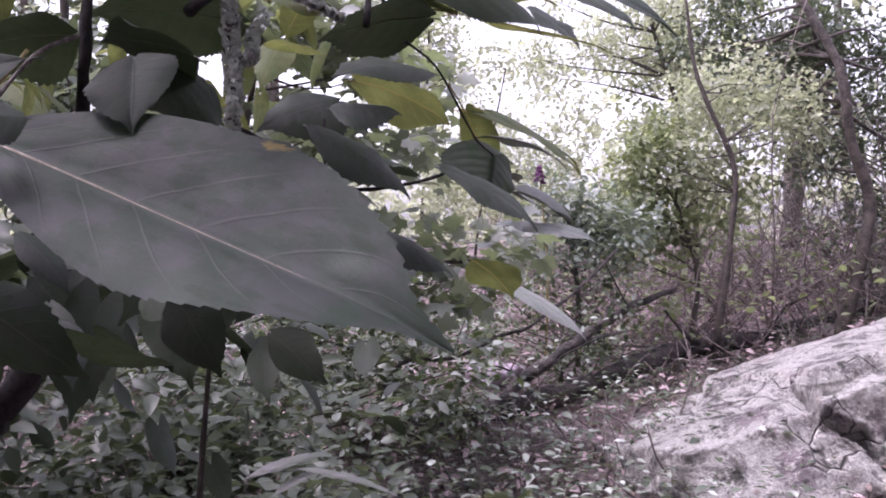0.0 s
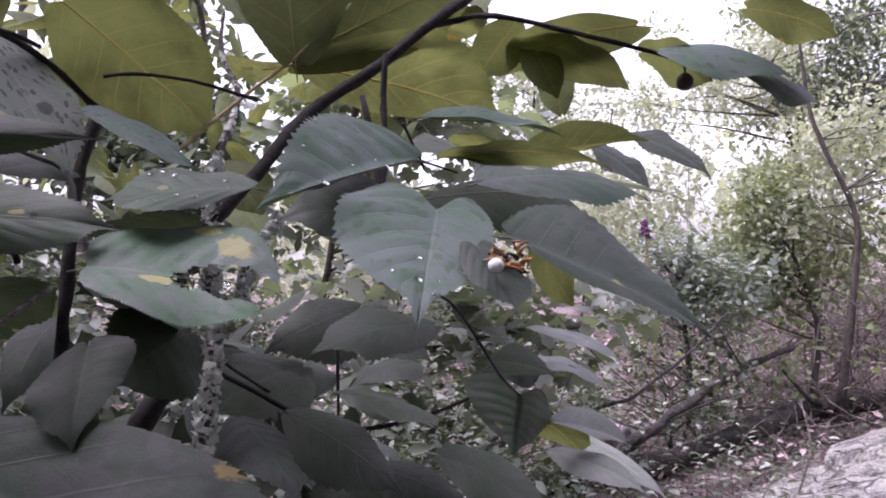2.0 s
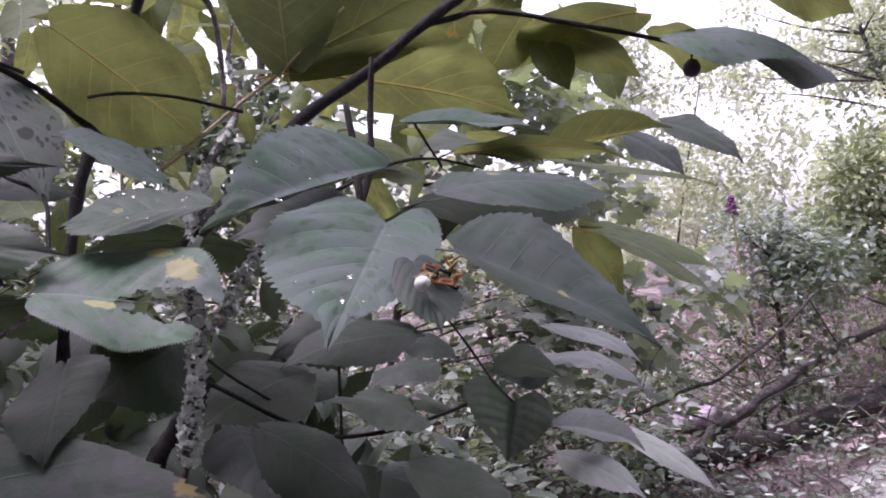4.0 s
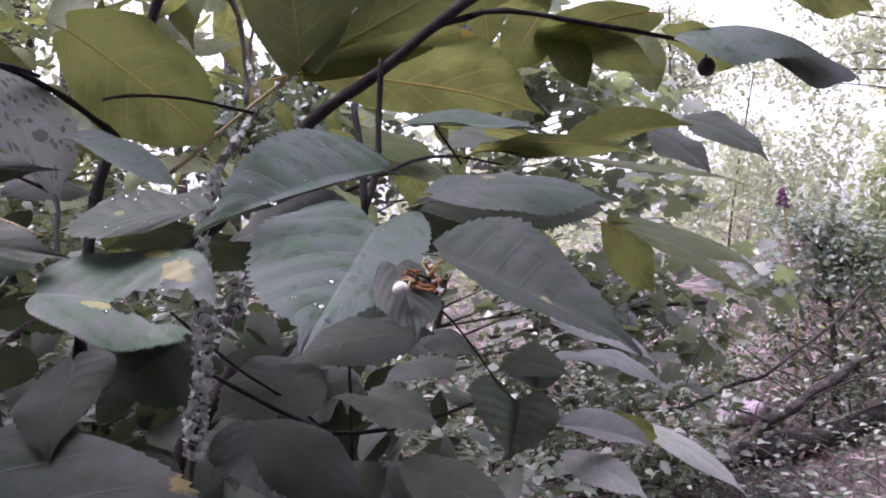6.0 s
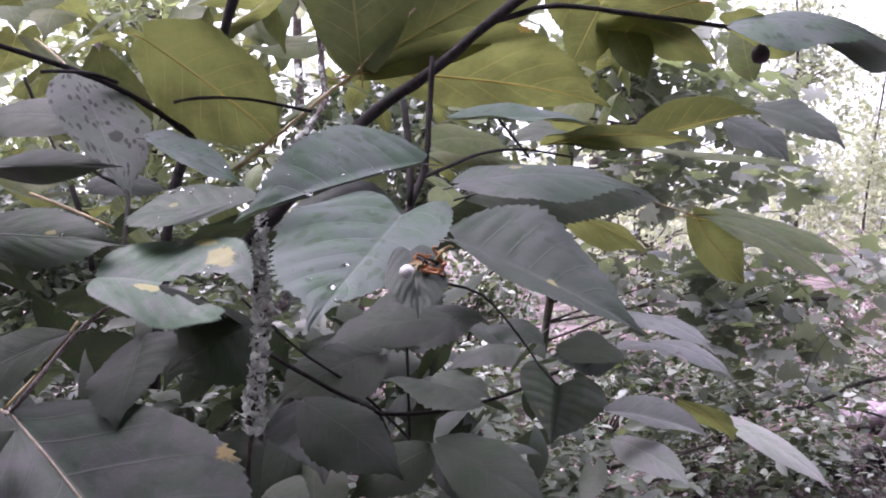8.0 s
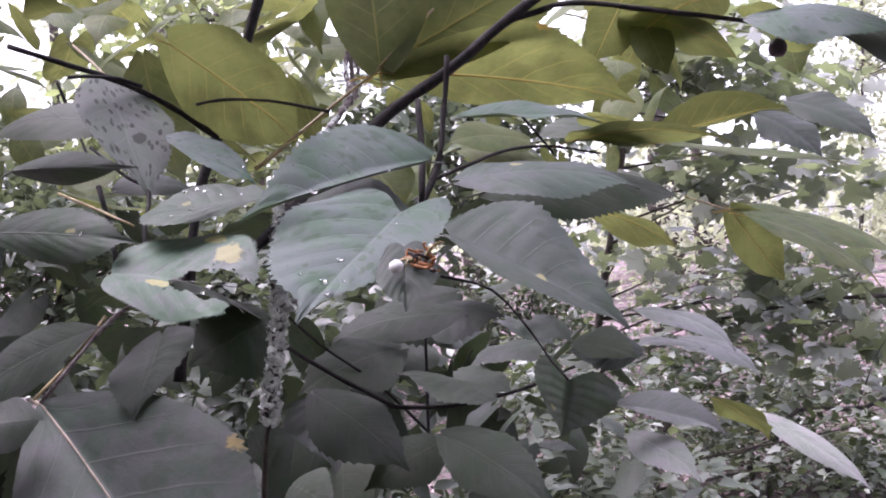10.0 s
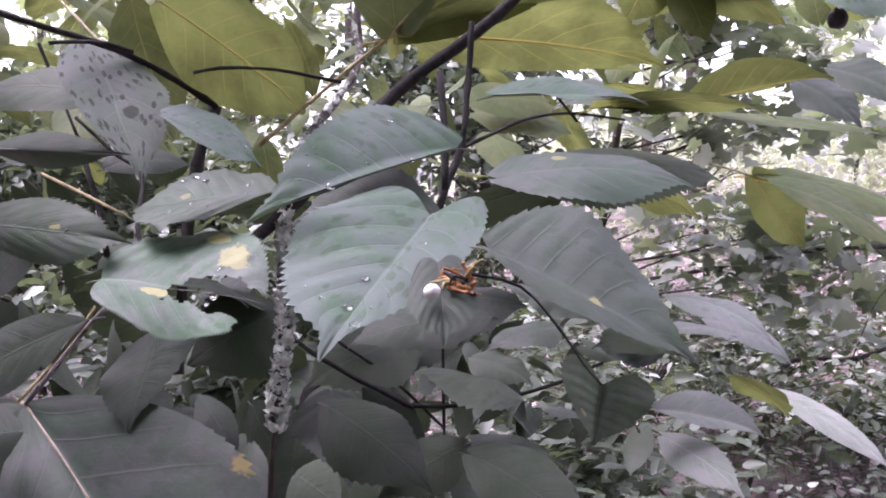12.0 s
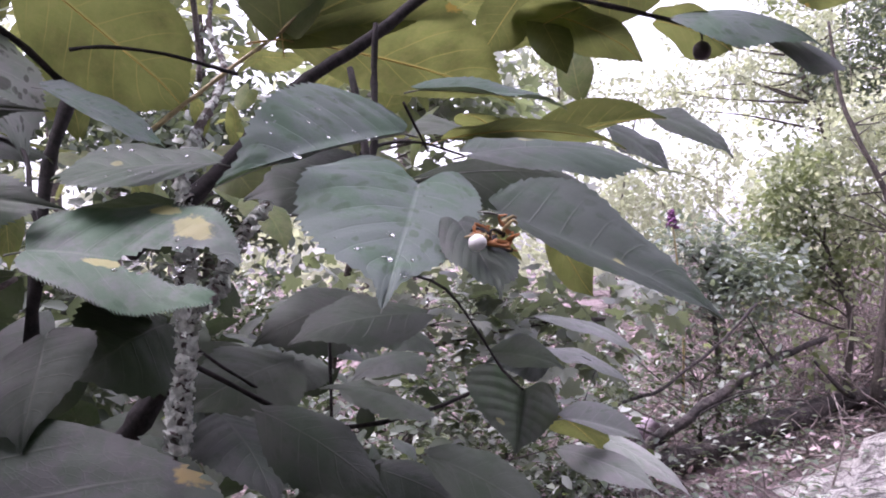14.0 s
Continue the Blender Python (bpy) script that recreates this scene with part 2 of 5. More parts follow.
def make_rock():
    """Weathered stone under crusts of pale lichen, with pits, dark growth and rusty breaks."""
    n = Nodes("lichened_rock")
    pos = n.place()
    warped = n.node("ShaderNodeVectorMath", Vector=pos)
    warped.operation = "MULTIPLY_ADD"
    shift = n.node("ShaderNodeTexNoise", Scale=9.0, Detail=5.0)
    n.tree.links.new(pos, shift.inputs["Vector"])
    n.tree.links.new(shift.outputs["Color"], warped.inputs[0])
    warped.inputs[1].default_value = (0.035, 0.035, 0.035)
    n.tree.links.new(pos, warped.inputs[2])
    bent = warped.outputs[0]
    big, mid, fine = n.noise(3.2, 5, pos), n.noise(16, 7, bent, 0.72), n.noise(95, 5, pos, 0.7)
    stone = n.mix(n.ramp(mid, 0.36, 0.62), (0.17, 0.155, 0.15), (0.40, 0.37, 0.355))
    stone = n.mix(n.ramp(big, 0.46, 0.64), stone, (0.36, 0.30, 0.315))
    crust = n.ramp(n.math("ADD", n.noise(11, 9, bent, 0.78), n.math("MULTIPLY", fine, 0.22)), 0.535, 0.60)
    stone = n.mix(n.math("MULTIPLY", crust, 0.9), stone, n.mix(n.ramp(fine, 0.35, 0.65), (0.50, 0.48, 0.45), (0.82, 0.80, 0.76)))
    dark = n.ramp(n.math("ADD", n.noise(8, 9, bent, 0.8), n.math("MULTIPLY", fine, 0.3)), 0.69, 0.76)
    stone = n.mix(n.math("MULTIPLY", dark, 0.85), stone, (0.045, 0.042, 0.036))
    rust = n.ramp(n.noise(6.2, 5, bent), 0.62, 0.70)
    stone = n.mix(n.math("MULTIPLY", rust, 0.45), stone, (0.26, 0.14, 0.105))
    cells = n.voronoi(9, bent, "DISTANCE_TO_EDGE")
    crack = n.math("MULTIPLY", n.ramp(cells, 0.035, 0.0), n.ramp(n.noise(4.0, 3, pos), 0.48, 0.58))
    stone = n.mix(n.math("MULTIPLY", crack, 0.8), stone, (0.04, 0.036, 0.03))
    height = n.math("ADD", n.math("MULTIPLY_ADD", crack, -0.5, mid), n.math("MULTIPLY_ADD", crust, 0.10, n.math("MULTIPLY", fine, 0.45)))
    n.set(Base_Color=stone, Roughness=0.9, Normal=n.bump(height, 1.0, 0.06))
    return n.mat


def make_ground():
    n = Nodes("leaf_mould")
    pos = n.world_place()
    big, mid, fine = n.noise(1.4, 4, pos), n.noise(9, 6, pos, 0.7), n.noise(55, 5, pos, 0.7)
    tone = n.mix(mid, (0.03, 0.024, 0.022), (0.11, 0.088, 0.078))
    tone = n.mix(n.ramp(big, 0.44, 0.56), tone, n.mix(mid, (0.14, 0.102, 0.108), (0.44, 0.33, 0.355)))
    tone = n.mix(n.math("MULTIPLY", n.ramp(fine, 0.48, 0.62), 0.7), tone, (0.36, 0.30, 0.27))
    n.set(Base_Color=tone, Roughness=0.95, Normal=n.bump(n.math("ADD", mid, fine), 1.0, 0.04))
    return n.mat


lichen_crust = bark_material("lichen_crust", (0.50, 0.54, 0.50), (0.82, 0.86, 0.81), 400, 0.001, 0.95)
lichen_bark, rock_stone, leaf_mould = make_lichen(), make_rock(), make_ground()


def plain(name, colour, rough=0.6, **more):
    n = Nodes(name)
    pos = n.place()
    tone = n.mix(n.noise(300, 4, pos), tuple(c * 0.7 for c in colour), tuple(min(1, c * 1.25) for c in colour))
    return n.set(Base_Color=tone, Roughness=rough, **more)


lilac_stone = bark_material("lilac_stone", (0.24, 0.19, 0.24), (0.52, 0.42, 0.50), 30, 0.004, 0.8)
berry_skin = plain("berry_skin", (0.05, 0.03, 0.04), 0.5)
magenta = plain("magenta_petals", (0.12, 0.03, 0.11), 0.6)
insect_orange = plain("orange_insect_scrap", (0.34, 0.14, 0.045), 0.6)
ball_white = plain("white_gall", (0.85, 0.84, 0.80), 0.5)
drop_water = Nodes("water").set(Base_Color=(1, 1, 1), Roughness=0.02, IOR=1.33)
drop_water.node_tree.nodes["Principled BSDF"].inputs["Transmission Weight"].default_value = 1.0


# ---- mesh helpers ----
def mesh_object(name, verts, faces, material, parent=None, label="", smooth=True, uvs=None):
    """One mesh object; under a thing its place is given in the world's axes from the thing's base."""
    me = bpy.data.meshes.new(name)
    me.from_pydata([tuple(v) for v in np.asarray(verts, float)], [], [tuple(int(i) for i in f) for f in faces])
    me.materials.append(material)
    me.polygons.foreach_set("use_smooth", [smooth] * len(me.polygons))
    if uvs is not None:
        layer = me.uv_layers.new(name="UVMap")
        index = np.empty(len(me.loops), int)
        me.loops.foreach_get("vertex_index", index)
        layer.data.foreach_set("uv", np.asarray(uvs, float)[index].ravel())
    me.update()
    ob = new(name, me)
    if parent is not None:
        ob.parent = parent
    if label:
        ob["label"] = label
    return ob


def thing(name, base, label, category, group="", kind=""):
    ob = new(name)
    ob.location = base
    return tagged(ob, label, category, group, kind)


def smooth_line(points, step):
    """A Catmull-Rom line through the points, with its share of the way at each sample."""
    p = np.asarray(points, float)
    p = np.vstack([2 * p[0] - p[1], p, 2 * p[-1] - p[-2]])
    out = []
    for k in range(1, len(p) - 2):
        n = max(2, int(np.linalg.norm(p[k + 1] - p[k]) / step))
        for s in np.linspace(0, 1, n, endpoint=False):
            a, b, c, d = p[k - 1: k + 3]
            out.append(0.5 * (2 * b + (c - a) * s + (2 * a - 5 * b + 4 * c - d) * s * s + (3 * b - a - 3 * c + d) * s ** 3))
    out.append(p[-2])
    out = np.array(out)
    way = np.r_[0, np.cumsum(np.linalg.norm(np.diff(out, axis=0), axis=1))]
    return out, way / way[-1]


def tube(points, r0, r1, sides=8, step=0.01, rough=0.0, seed=0, wobble=0.0):
    """Vertices and faces of a tapered limb with knots and an uneven skin."""
    rng = np.random.default_rng(seed)
    line, share = smooth_line(points, step)
    n = len(line)
    if wobble:
        line = line + np.cumsum(rng.normal(0, wobble, (n, 3)), 0) * np.sin(np.pi * share)[:, None]
    tangent = np.gradient(line, axis=0)
    tangent /= np.linalg.norm(tangent, axis=1)[:, None] + 1e-12
    ref = np.where(np.abs(tangent[:, 2:3]) > 0.9, [[1.0, 0, 0]], [[0, 0, 1.0]])
    e1 = np.cross(tangent, ref)
    e1 /= np.linalg.norm(e1, axis=1)[:, None] + 1e-12
    e2 = np.cross(tangent, e1)
    angle = np.linspace(0, 2 * np.pi, sides, endpoint=False)
    radius = (r0 + (r1 - r0) * share)[:, None] * (1 + rough * rng.normal(0, 1, (n, sides)).clip(-1.2, 2.0))
    radius *= 1 + 0.10 * np.sin(share * 37 + seed)[:, None]
    ring = line[:, None] + radius[..., None] * (np.cos(angle)[None, :, None] * e1[:, None] + np.sin(angle)[None, :, None] * e2[:, None])
    verts = np.vstack([ring.reshape(-1, 3), line[:1], line[-1:]])
    faces = []
    for k in range(n - 1):
        for s in range(sides):
            a, b = k * sides + s, k * sides + (s + 1) % sides
            faces.append((a, b, b + sides, a + sides))
    for s in range(sides):
        t = (s + 1) % sides
        faces.append((n * sides, t, s))
        faces.append((n * sides + 1, (n - 1) * sides + s, (n - 1) * sides + t))
    return verts, faces


def twig(plant, name, points, r0, r1, material, rough=0.12, label=""):
    fat = max(r0, r1)
    verts, faces = tube(np.asarray(points) - np.array(plant.location), r0, r1, 12 if rough > 0.2 else 8,
                        0.004 if rough > 0.2 else 0.008, rough, seed=len(plant.children) + 3, wobble=fat * 0.06)
    return mesh_object(name, verts, faces, material, plant, label)


# kind of blade: where it is widest, width at the stalk end, depth of the basal lobes, how drawn-out its tip is, size of its teeth
KINDS = {
    "oval": (0.38, 0.16, 0.05, 0.42, 0.062),
    "heart": (0.27, 0.74, 0.20, 0.52, 0.055),
    "blunt": (0.50, 0.45, 0.04, 0.00, 0.075),
    "elliptic": (0.47, 0.04, 0.00, 0.40, 0.026),
    "round": (0.46, 0.30, 0.05, 0.16, 0.026),
    "leaflet": (0.44, 0.05, 0.00, 0.40, 0.024),
    "lance": (0.42, 0.02, 0.00, 0.45, 0.014),
}


def half_width(u, kind):
    peak, stem, _, drawn, _ = KINDS[kind]
    s = np.clip((u - peak) / (1 - peak), 0, 1)
    rise = stem + (1 - stem) * np.sin(np.pi / 2 * np.clip(u / peak, 0, 1)) ** 0.85
    fall = (1 - s ** {"blunt": 3.2, "round": 2.3}.get(kind, 1.55)) * (1 - drawn * np.exp(-((s - 0.87) / 0.13) ** 2))
    return np.where(u < peak, rise, fall)


def blade(axis, bow, left, right, up, kind, teeth, seed, bulge=0.05, lift=0.0, bite=None, half=9):
    """A blade from the origin along axis. left, right: the ways from the midrib to the margins where it is widest; bow: how far
    the midrib rises; bulge: how far each half swells; lift: how far the left basal lobe turns up. Toothed, pleated between its veins."""
    rng = np.random.default_rng(seed)
    axis, up = np.asarray(axis, float), np.asarray(up, float)
    length = np.linalg.norm(axis)
    _, _, lobes, _, bigness = KINDS[kind]
    rows = 4 * teeth + 1
    u = np.linspace(0, 1, rows)
    w = half_width(u, kind)
    saw = np.array([0.0, 0.30, 0.65, 1.0])[np.arange(rows) % 4]
    s = np.linspace(-1, 1, 2 * half + 1)
    s = np.sign(s) * (1 - (1 - np.abs(s)) ** 1.25)
    crook = np.interp(u, np.linspace(0, 1, 6), np.r_[0, rng.normal(0, 0.010, 4), 0])
    sides = np.asarray(left, float), np.asarray(right, float)
    over = (sides[0] - sides[1]) / 2
    waves = [(rng.uniform(6, 11), rng.uniform(0, 6), rng.uniform(13, 19), rng.uniform(0, 6)) for _ in sides]
    size = {1: 1.0, -1: 1.0}
    for k in size:
        size[k] = np.interp(u, np.linspace(0, 1, 26), rng.uniform(0.25, 1.5, 26)) * bigness * np.clip(w * 3, 0, 1)
    pleat = 0.007 if kind not in ("lance", "leaflet", "round") else 0.005
    grid = np.zeros((rows, len(s), 3))
    for j, v in enumerate(s):
        to = 0 if v >= 0 else 1
        side, m = sides[to], abs(v)
        broad = np.linalg.norm(side)
        edge = np.clip((m - 0.86) / 0.14, 0, 1)
        y = m * w + edge * size[1 if v >= 0 else -1] * (saw - 0.35)
        x = u - lobes * (1 - u) ** 3 * np.sin(np.pi * m * 0.75) ** 1.2 + edge * saw * 0.006
        z = bow * 4 * x * (1 - x) * length - 0.16 * length * np.clip(x - 0.78, 0, 1) ** 2 * 4
        z += broad * bulge * 4 * y * (1 - np.clip(y, 0, 1)) * 0.6
        z += broad * y ** 2 * (0.07 * np.sin(u * waves[to][0] + waves[to][1]) + 0.025 * np.sin(u * waves[to][2] + waves[to][3]))
        z -= broad * pleat * np.cos(2 * np.pi * (7.5 * u - 1.7 * m)) * np.clip(m * 4, 0, 1) * (1 - m ** 5) * np.clip(w * 2.5, 0, 1)
        z += (lift if v > 0 else 0.0) * length * (1 - np.clip(u, 0, 1)) ** 3 * m - broad * 0.022 * (1 - m) ** 5
        grid[:, j] = x[:, None] * axis + y[:, None] * side + z[:, None] * up + crook[:, None] * over
    uvs = np.stack(np.broadcast_arrays((s[None] + 1) / 2, u[:, None]), -1).reshape(-1, 2)
    cols, faces = len(s), []
    for i in range(rows - 1):
        for j in range(cols - 1):
            if bite is not None and bite((u[i] + u[i + 1]) / 2, (s[j] + s[j + 1]) / 2):
                continue
            k = i * cols + j
            faces.append((k, k + 1, k + 1 + cols, k + cols))
    return grid.reshape(-1, 3), faces, uvs, grid[:, half]


LEAVES = {"shrub": shrub_leaf, "sapling": sapling_leaf, "seedling": seedling_leaf}


def frame_of(base, tip, face):
    x = Vector(tip) - Vector(base)
    x.normalize()
    z = Vector(face)
    z = (z - x * z.dot(x)).normalized()
    y = z.cross(x)
    return Matrix((x, y, z)).transposed()


def spread_leaf(plant, base, tip, left, right, kind, look="plain", bow=0.03, bulge=0.05, lift=0.0, drops=0, bite=None):
    """One blade of a plant from its stalk end to its tip, left and right being its margins where it is widest; its midrib is a piece of its own."""
    seed = len(plant.children)
    base, tip, left, right = (np.asarray(p, float) for p in (base, tip, left, right))
    axis = tip - base
    length, mid = np.linalg.norm(axis), base + axis * KINDS[kind][0]
    up = np.cross(axis, left - right)
    up *= (1 if up[2] > 0 else -1) / np.linalg.norm(up)
    teeth = 60 if bite else max(14, min(34, int(length / 0.0034)))
    verts, faces, uvs, rib = blade(axis, bow, left - mid - up * bow * length, right - mid - up * bow * length, up, kind, teeth, seed, bulge, lift, bite, 22 if bite else 9)
    ob = mesh_object("leaf", verts, faces, LEAVES[plant["sort"]][look], plant, uvs=uvs)
    ob.location = base - np.array(plant.location)
    thin = plant["sort"] == "sapling"
    line = rib[::4] - up * (0.0005 if thin else 0.0003)
    stem = line[0] - axis * 0.10 - np.array([0, 0, 0.03]) * length
    tv, tf = tube(np.vstack([stem, line]), (0.00033 if thin else 0.0005) * length / 0.1, 0.00012, 5, 0.01)
    mesh_object("midrib", tv, tf, rib_tan if thin else rib_buff if look == "edged" else rib_pale, ob)
    rng = np.random.default_rng(seed + 50)
    for _ in range(drops):
        i, j = rng.integers(len(rib) // 6, len(rib) * 5 // 6), rng.integers(-6, 7)
        cols = len(verts) // len(rib)
        drop(ob, verts[i * cols + cols // 2 + j], up, 0.0004 + 0.0014 * rng.random() ** 3)
    return ob


def leaf(plant, base, tip, face, width, kind, look="plain", arch=0.06, fold=0.08, drops=0, skew=0.0):
    """A blade given by its width, its two halves sloping down by fold from the midrib and its upper face towards face."""
    turn = frame_of(base, tip, face)
    y, z = np.array(turn.col[1]), np.array(turn.col[2])
    base, tip = np.asarray(base, float), np.asarray(tip, float)
    length = np.linalg.norm(tip - base)
    mid = base + (tip - base) * KINDS[kind][0] + z * arch * length * 0.9
    half = width / 2
    return spread_leaf(plant, base, tip, mid + (y - z * fold) * half * (1 + skew), mid - (y + z * fold) * half * (1 - skew), kind, look, arch, drops=drops)


def drop(parent, spot, up, r):
    bm = bmesh.new()
    bmesh.ops.create_icosphere(bm, subdivisions=2, radius=r)
    for v in bm.verts:
        v.co.z *= 0.42 if v.co.z > 0 else 0.12
    me = bpy.data.meshes.new("water_drop")
    bm.to_mesh(me)
    bm.free()
    me.materials.append(drop_water)
    me.polygons.foreach_set("use_smooth", [True] * len(me.polygons))
    ob = new("water_drop", me)
    ob.parent = parent
    ob.location = Vector(spot) + Vector(up) * r * 0.1
    ob.rotation_euler = Vector(up).to_track_quat("Z", "Y").to_euler()
    return ob


SIMPLE = (np.array([(0, 0, 0), (0.3, 0.26, 0.06), (0.68, 0.2, 0.03), (1, 0, -0.12), (0.68, -0.2, 0.03), (0.3, -0.26, 0.06), (0.5, 0, 0)]),
          [(0, 6, 1), (6, 2, 1), (6, 3, 2), (0, 5, 6), (5, 4, 6), (4, 3, 6)])
NARROW = (SIMPLE[0] * (1, 0.55, 1), SIMPLE[1])
_a = np.radians([180, 130, 118, 95, 72, 60, 42, 30, 22, 10])
_r = np.array([0.12, 0.46, 0.42, 0.62, 0.58, 0.48, 0.80, 0.70, 0.56, 0.74])
_h = np.stack([_r * np.cos(_a) + 0.25, _r * np.sin(_a), 0.03 - 0.10 * _r ** 2], 1)
_o = np.vstack([_h, [(1.25, 0, -0.15)], (_h * (1, -1, 1))[:0:-1]])
MAPLE = (np.vstack([_o, [(0.25, 0, 0.04)]]), [(len(_o), (k + 1) % len(_o), k) for k in range(len(_o))])


def cloud(name, parent, material, spots, radii, count, size, shape, seed, flat=0.5, label=""):
    """Many small leaves round the spots, thinning outwards, upper faces mostly up: one mesh."""
    rng = np.random.default_rng(seed)
    spots, radii = np.asarray(spots, float), np.asarray(radii, float)
    if radii.ndim == 1:
        radii = np.repeat(radii[:, None], 3, 1)
    pick = rng.choice(len(spots), count, p=radii.prod(1) ** 0.7 / (radii.prod(1) ** 0.7).sum())
    away = rng.normal(0, 1, (count, 3))
    away *= (rng.random((count, 1)) ** 0.5) / np.linalg.norm(away, axis=1)[:, None]
    origin = np.array(parent.location) if parent is not None else np.zeros(3)
    at = spots[pick] + away * radii[pick] - origin
    up = rng.normal(0, 1, (count, 3)) * (1 - flat) + np.array([0, 0, 1.0]) * flat * 1.6
    up /= np.linalg.norm(up, axis=1)[:, None]
    way = away + rng.normal(0, 0.7, (count, 3)) - np.array([0, 0, 0.25])
    way -= up * (way * up).sum(1)[:, None]
    way /= np.linalg.norm(way, axis=1)[:, None] + 1e-9
    over = np.cross(up, way)
    s = size * rng.uniform(0.55, 1.25, (count, 1))
    tv, tf = shape
    v = at[:, None] + s[:, None] * (tv[None, :, 0:1] * way[:, None] + tv[None, :, 1:2] * over[:, None] + tv[None, :, 2:3] * up[:, None])
    f = (np.asarray(tf)[None] + (np.arange(count) * len(tv))[:, None, None]).reshape(-1, 3)
    me = bpy.data.meshes.new(name)
    me.vertices.add(count * len(tv))
    me.vertices.foreach_set("co", v.ravel())
    me.loops.add(f.size)
    me.loops.foreach_set("vertex_index", f.ravel().astype(np.int32))
    me.polygons.add(len(f))
    me.polygons.foreach_set("loop_start", np.arange(0, f.size, 3, dtype=np.int32))
    me.materials.append(material)
    me.update(calc_edges=True)
    ob = new(name, me)
    if parent is not None:
        ob.parent = parent
    return tagged(ob, label, kind="stuff")


def ground_height(x, y):
    rise = 0.11 * (y - 0.5) + 0.10 * x
    soft = np.where(rise > 0, 1.3 * np.tanh(rise / 1.3), 0.5 * np.tanh(rise / 0.5))
    return soft + 0.03 * np.sin(1.7 * x + 0.6) * np.sin(1.3 * y) + 0.015 * np.sin(5.1 * x) * np.cos(4.3 * y + 1)


# ---- ground ----
def make_ground_sheet():
    steps = np.r_[-400, -150, -60, -25, -12, np.arange(-7, 9.01, 0.14), 12, 18, 30, 60, 150, 400]
    n = len(steps)
    gx, gy = np.meshgrid(steps, steps, indexing="ij")
    gz = ground_height(gx, gy)
    verts = np.stack([gx, gy, gz], -1).reshape(-1, 3)
    faces = [(i * n + j, (i + 1) * n + j, (i + 1) * n + j + 1, i * n + j + 1) for i in range(n - 1) for j in range(n - 1)]
    ob = mesh_object("ground", verts, faces, leaf_mould)
    tagged(ob, "sloping woodland floor of pinkish-brown leaf mould", "ground", kind="structure")


make_ground_sheet()


def on_ground(rng, count, x0, x1, y0, y1, lift=0.02):
    x, y = rng.uniform(x0, x1, count), rng.uniform(y0, y1, count)
    return np.stack([x, y, ground_height(x, y) + lift], 1)


dice = np.random.default_rng(5)
spots = on_ground(dice, 2600, -4.5, 3.2, 1.3, 6.5)
tagged(cloud("leaf_litter", None, leaf_litter, spots, np.full(2600, 0.07), 17000, 0.036, SIMPLE, 11, 0.6),
       "pale brown dead leaves scattered over the woodland floor", "leaf litter")
spots = on_ground(dice, 3000, -4.0, 3.0, 1.3, 6.0)
tagged(cloud("leaf_litter", None, litter_dark, spots, np.full(3000, 0.07), 30000, 0.020, SIMPLE, 12, 0.6),
       "dark crumbled leaves and bits of bark on the woodland floor", "leaf litter")


# ---- boulder ----
def make_boulder():
    """A slanting outcrop in three slabs, parted by a crevice, with worn edges and broken layers."""
    rock = thing("boulder", (1.3, 2.7, 0.2), "grey-pink slanting boulder crusted with pale lichen", "boulder")
    slabs = (((1.12, 2.75, 0.13), (0.64, 0.56, 0.40), (-12, -15, 14), 0.40),
             ((1.46, 2.88, 0.60), (0.56, 0.42, 0.075), (-10, -16, 10), 0.22),
             ((1.95, 2.60, 0.22), (0.60, 0.55, 0.36), (-8, -10, 30), 0.40))
    # the crevice runs in one plane through the front slab
    split = Vector((0.378, 1, -0.141)).cross(Vector((0.481, 1, -0.226))).normalized()
    eye = Vector((0, 0, 0.9))
    for k, (at, size, turn, round_off) in enumerate(slabs):
        piece = bmesh.new()
        bmesh.ops.create_cube(piece, size=2)
        bmesh.ops.subdivide_edges(piece, edges=piece.edges[:], cuts=120 if k == 0 else 60, use_grid_fill=True)
        m = Matrix.Translation(-Vector(rock.location)) @ pose(*at, *turn)
        for v in piece.verts:
            p = v.co.copy()
            p = p.lerp(p.normalized() * 1.12, round_off)
            q = Vector((p.x * size[0], p.y * size[1], p.z * size[2]))
            bump = noise.fractal(q * 2.4 + Vector((k * 7, 0, 0)), 1.0, 2.0, 6) * 0.075
            ridge = abs(noise.noise(q * 5.5 + Vector((0, k * 5, 0)))) * 0.04 + abs(noise.noise(q * 14 + Vector((k, 3, 0)))) * 0.016
            high = (q.z + 0.25 * q.x + 0.05 * noise.noise(q * 3)) / 0.10
            step = 0.035 * (noise.noise(Vector((math.floor(high) * 3.7, k, 0))))
            flat = Vector((q.x, q.y, 0)).normalized() if (q.x or q.y) else Vector()
            co = m @ (q + q.normalized() * (bump - ridge) + flat * step)
            if k == 0:
                w = co + Vector(rock.location) - eye
                d = w.dot(split) + 0.02 * noise.noise(w * 9)
                if abs(d) < 0.5:
                    inward = (m @ Vector() - co).normalized()
                    gap = max(0.0, 1 - abs(d) / 0.016) ** 0.6
                    co += inward * (0.13 * gap + (0.02 if d > 0 else 0.0))
            v.co = co
        me = bpy.data.meshes.new("slab")
        piece.to_mesh(me)
        piece.free()
        me.materials.append(rock_stone)
        me.polygons.foreach_set("use_smooth", [True] * len(me.polygons))
        slab = new("slab", me)
        slab.parent = rock


make_boulder()


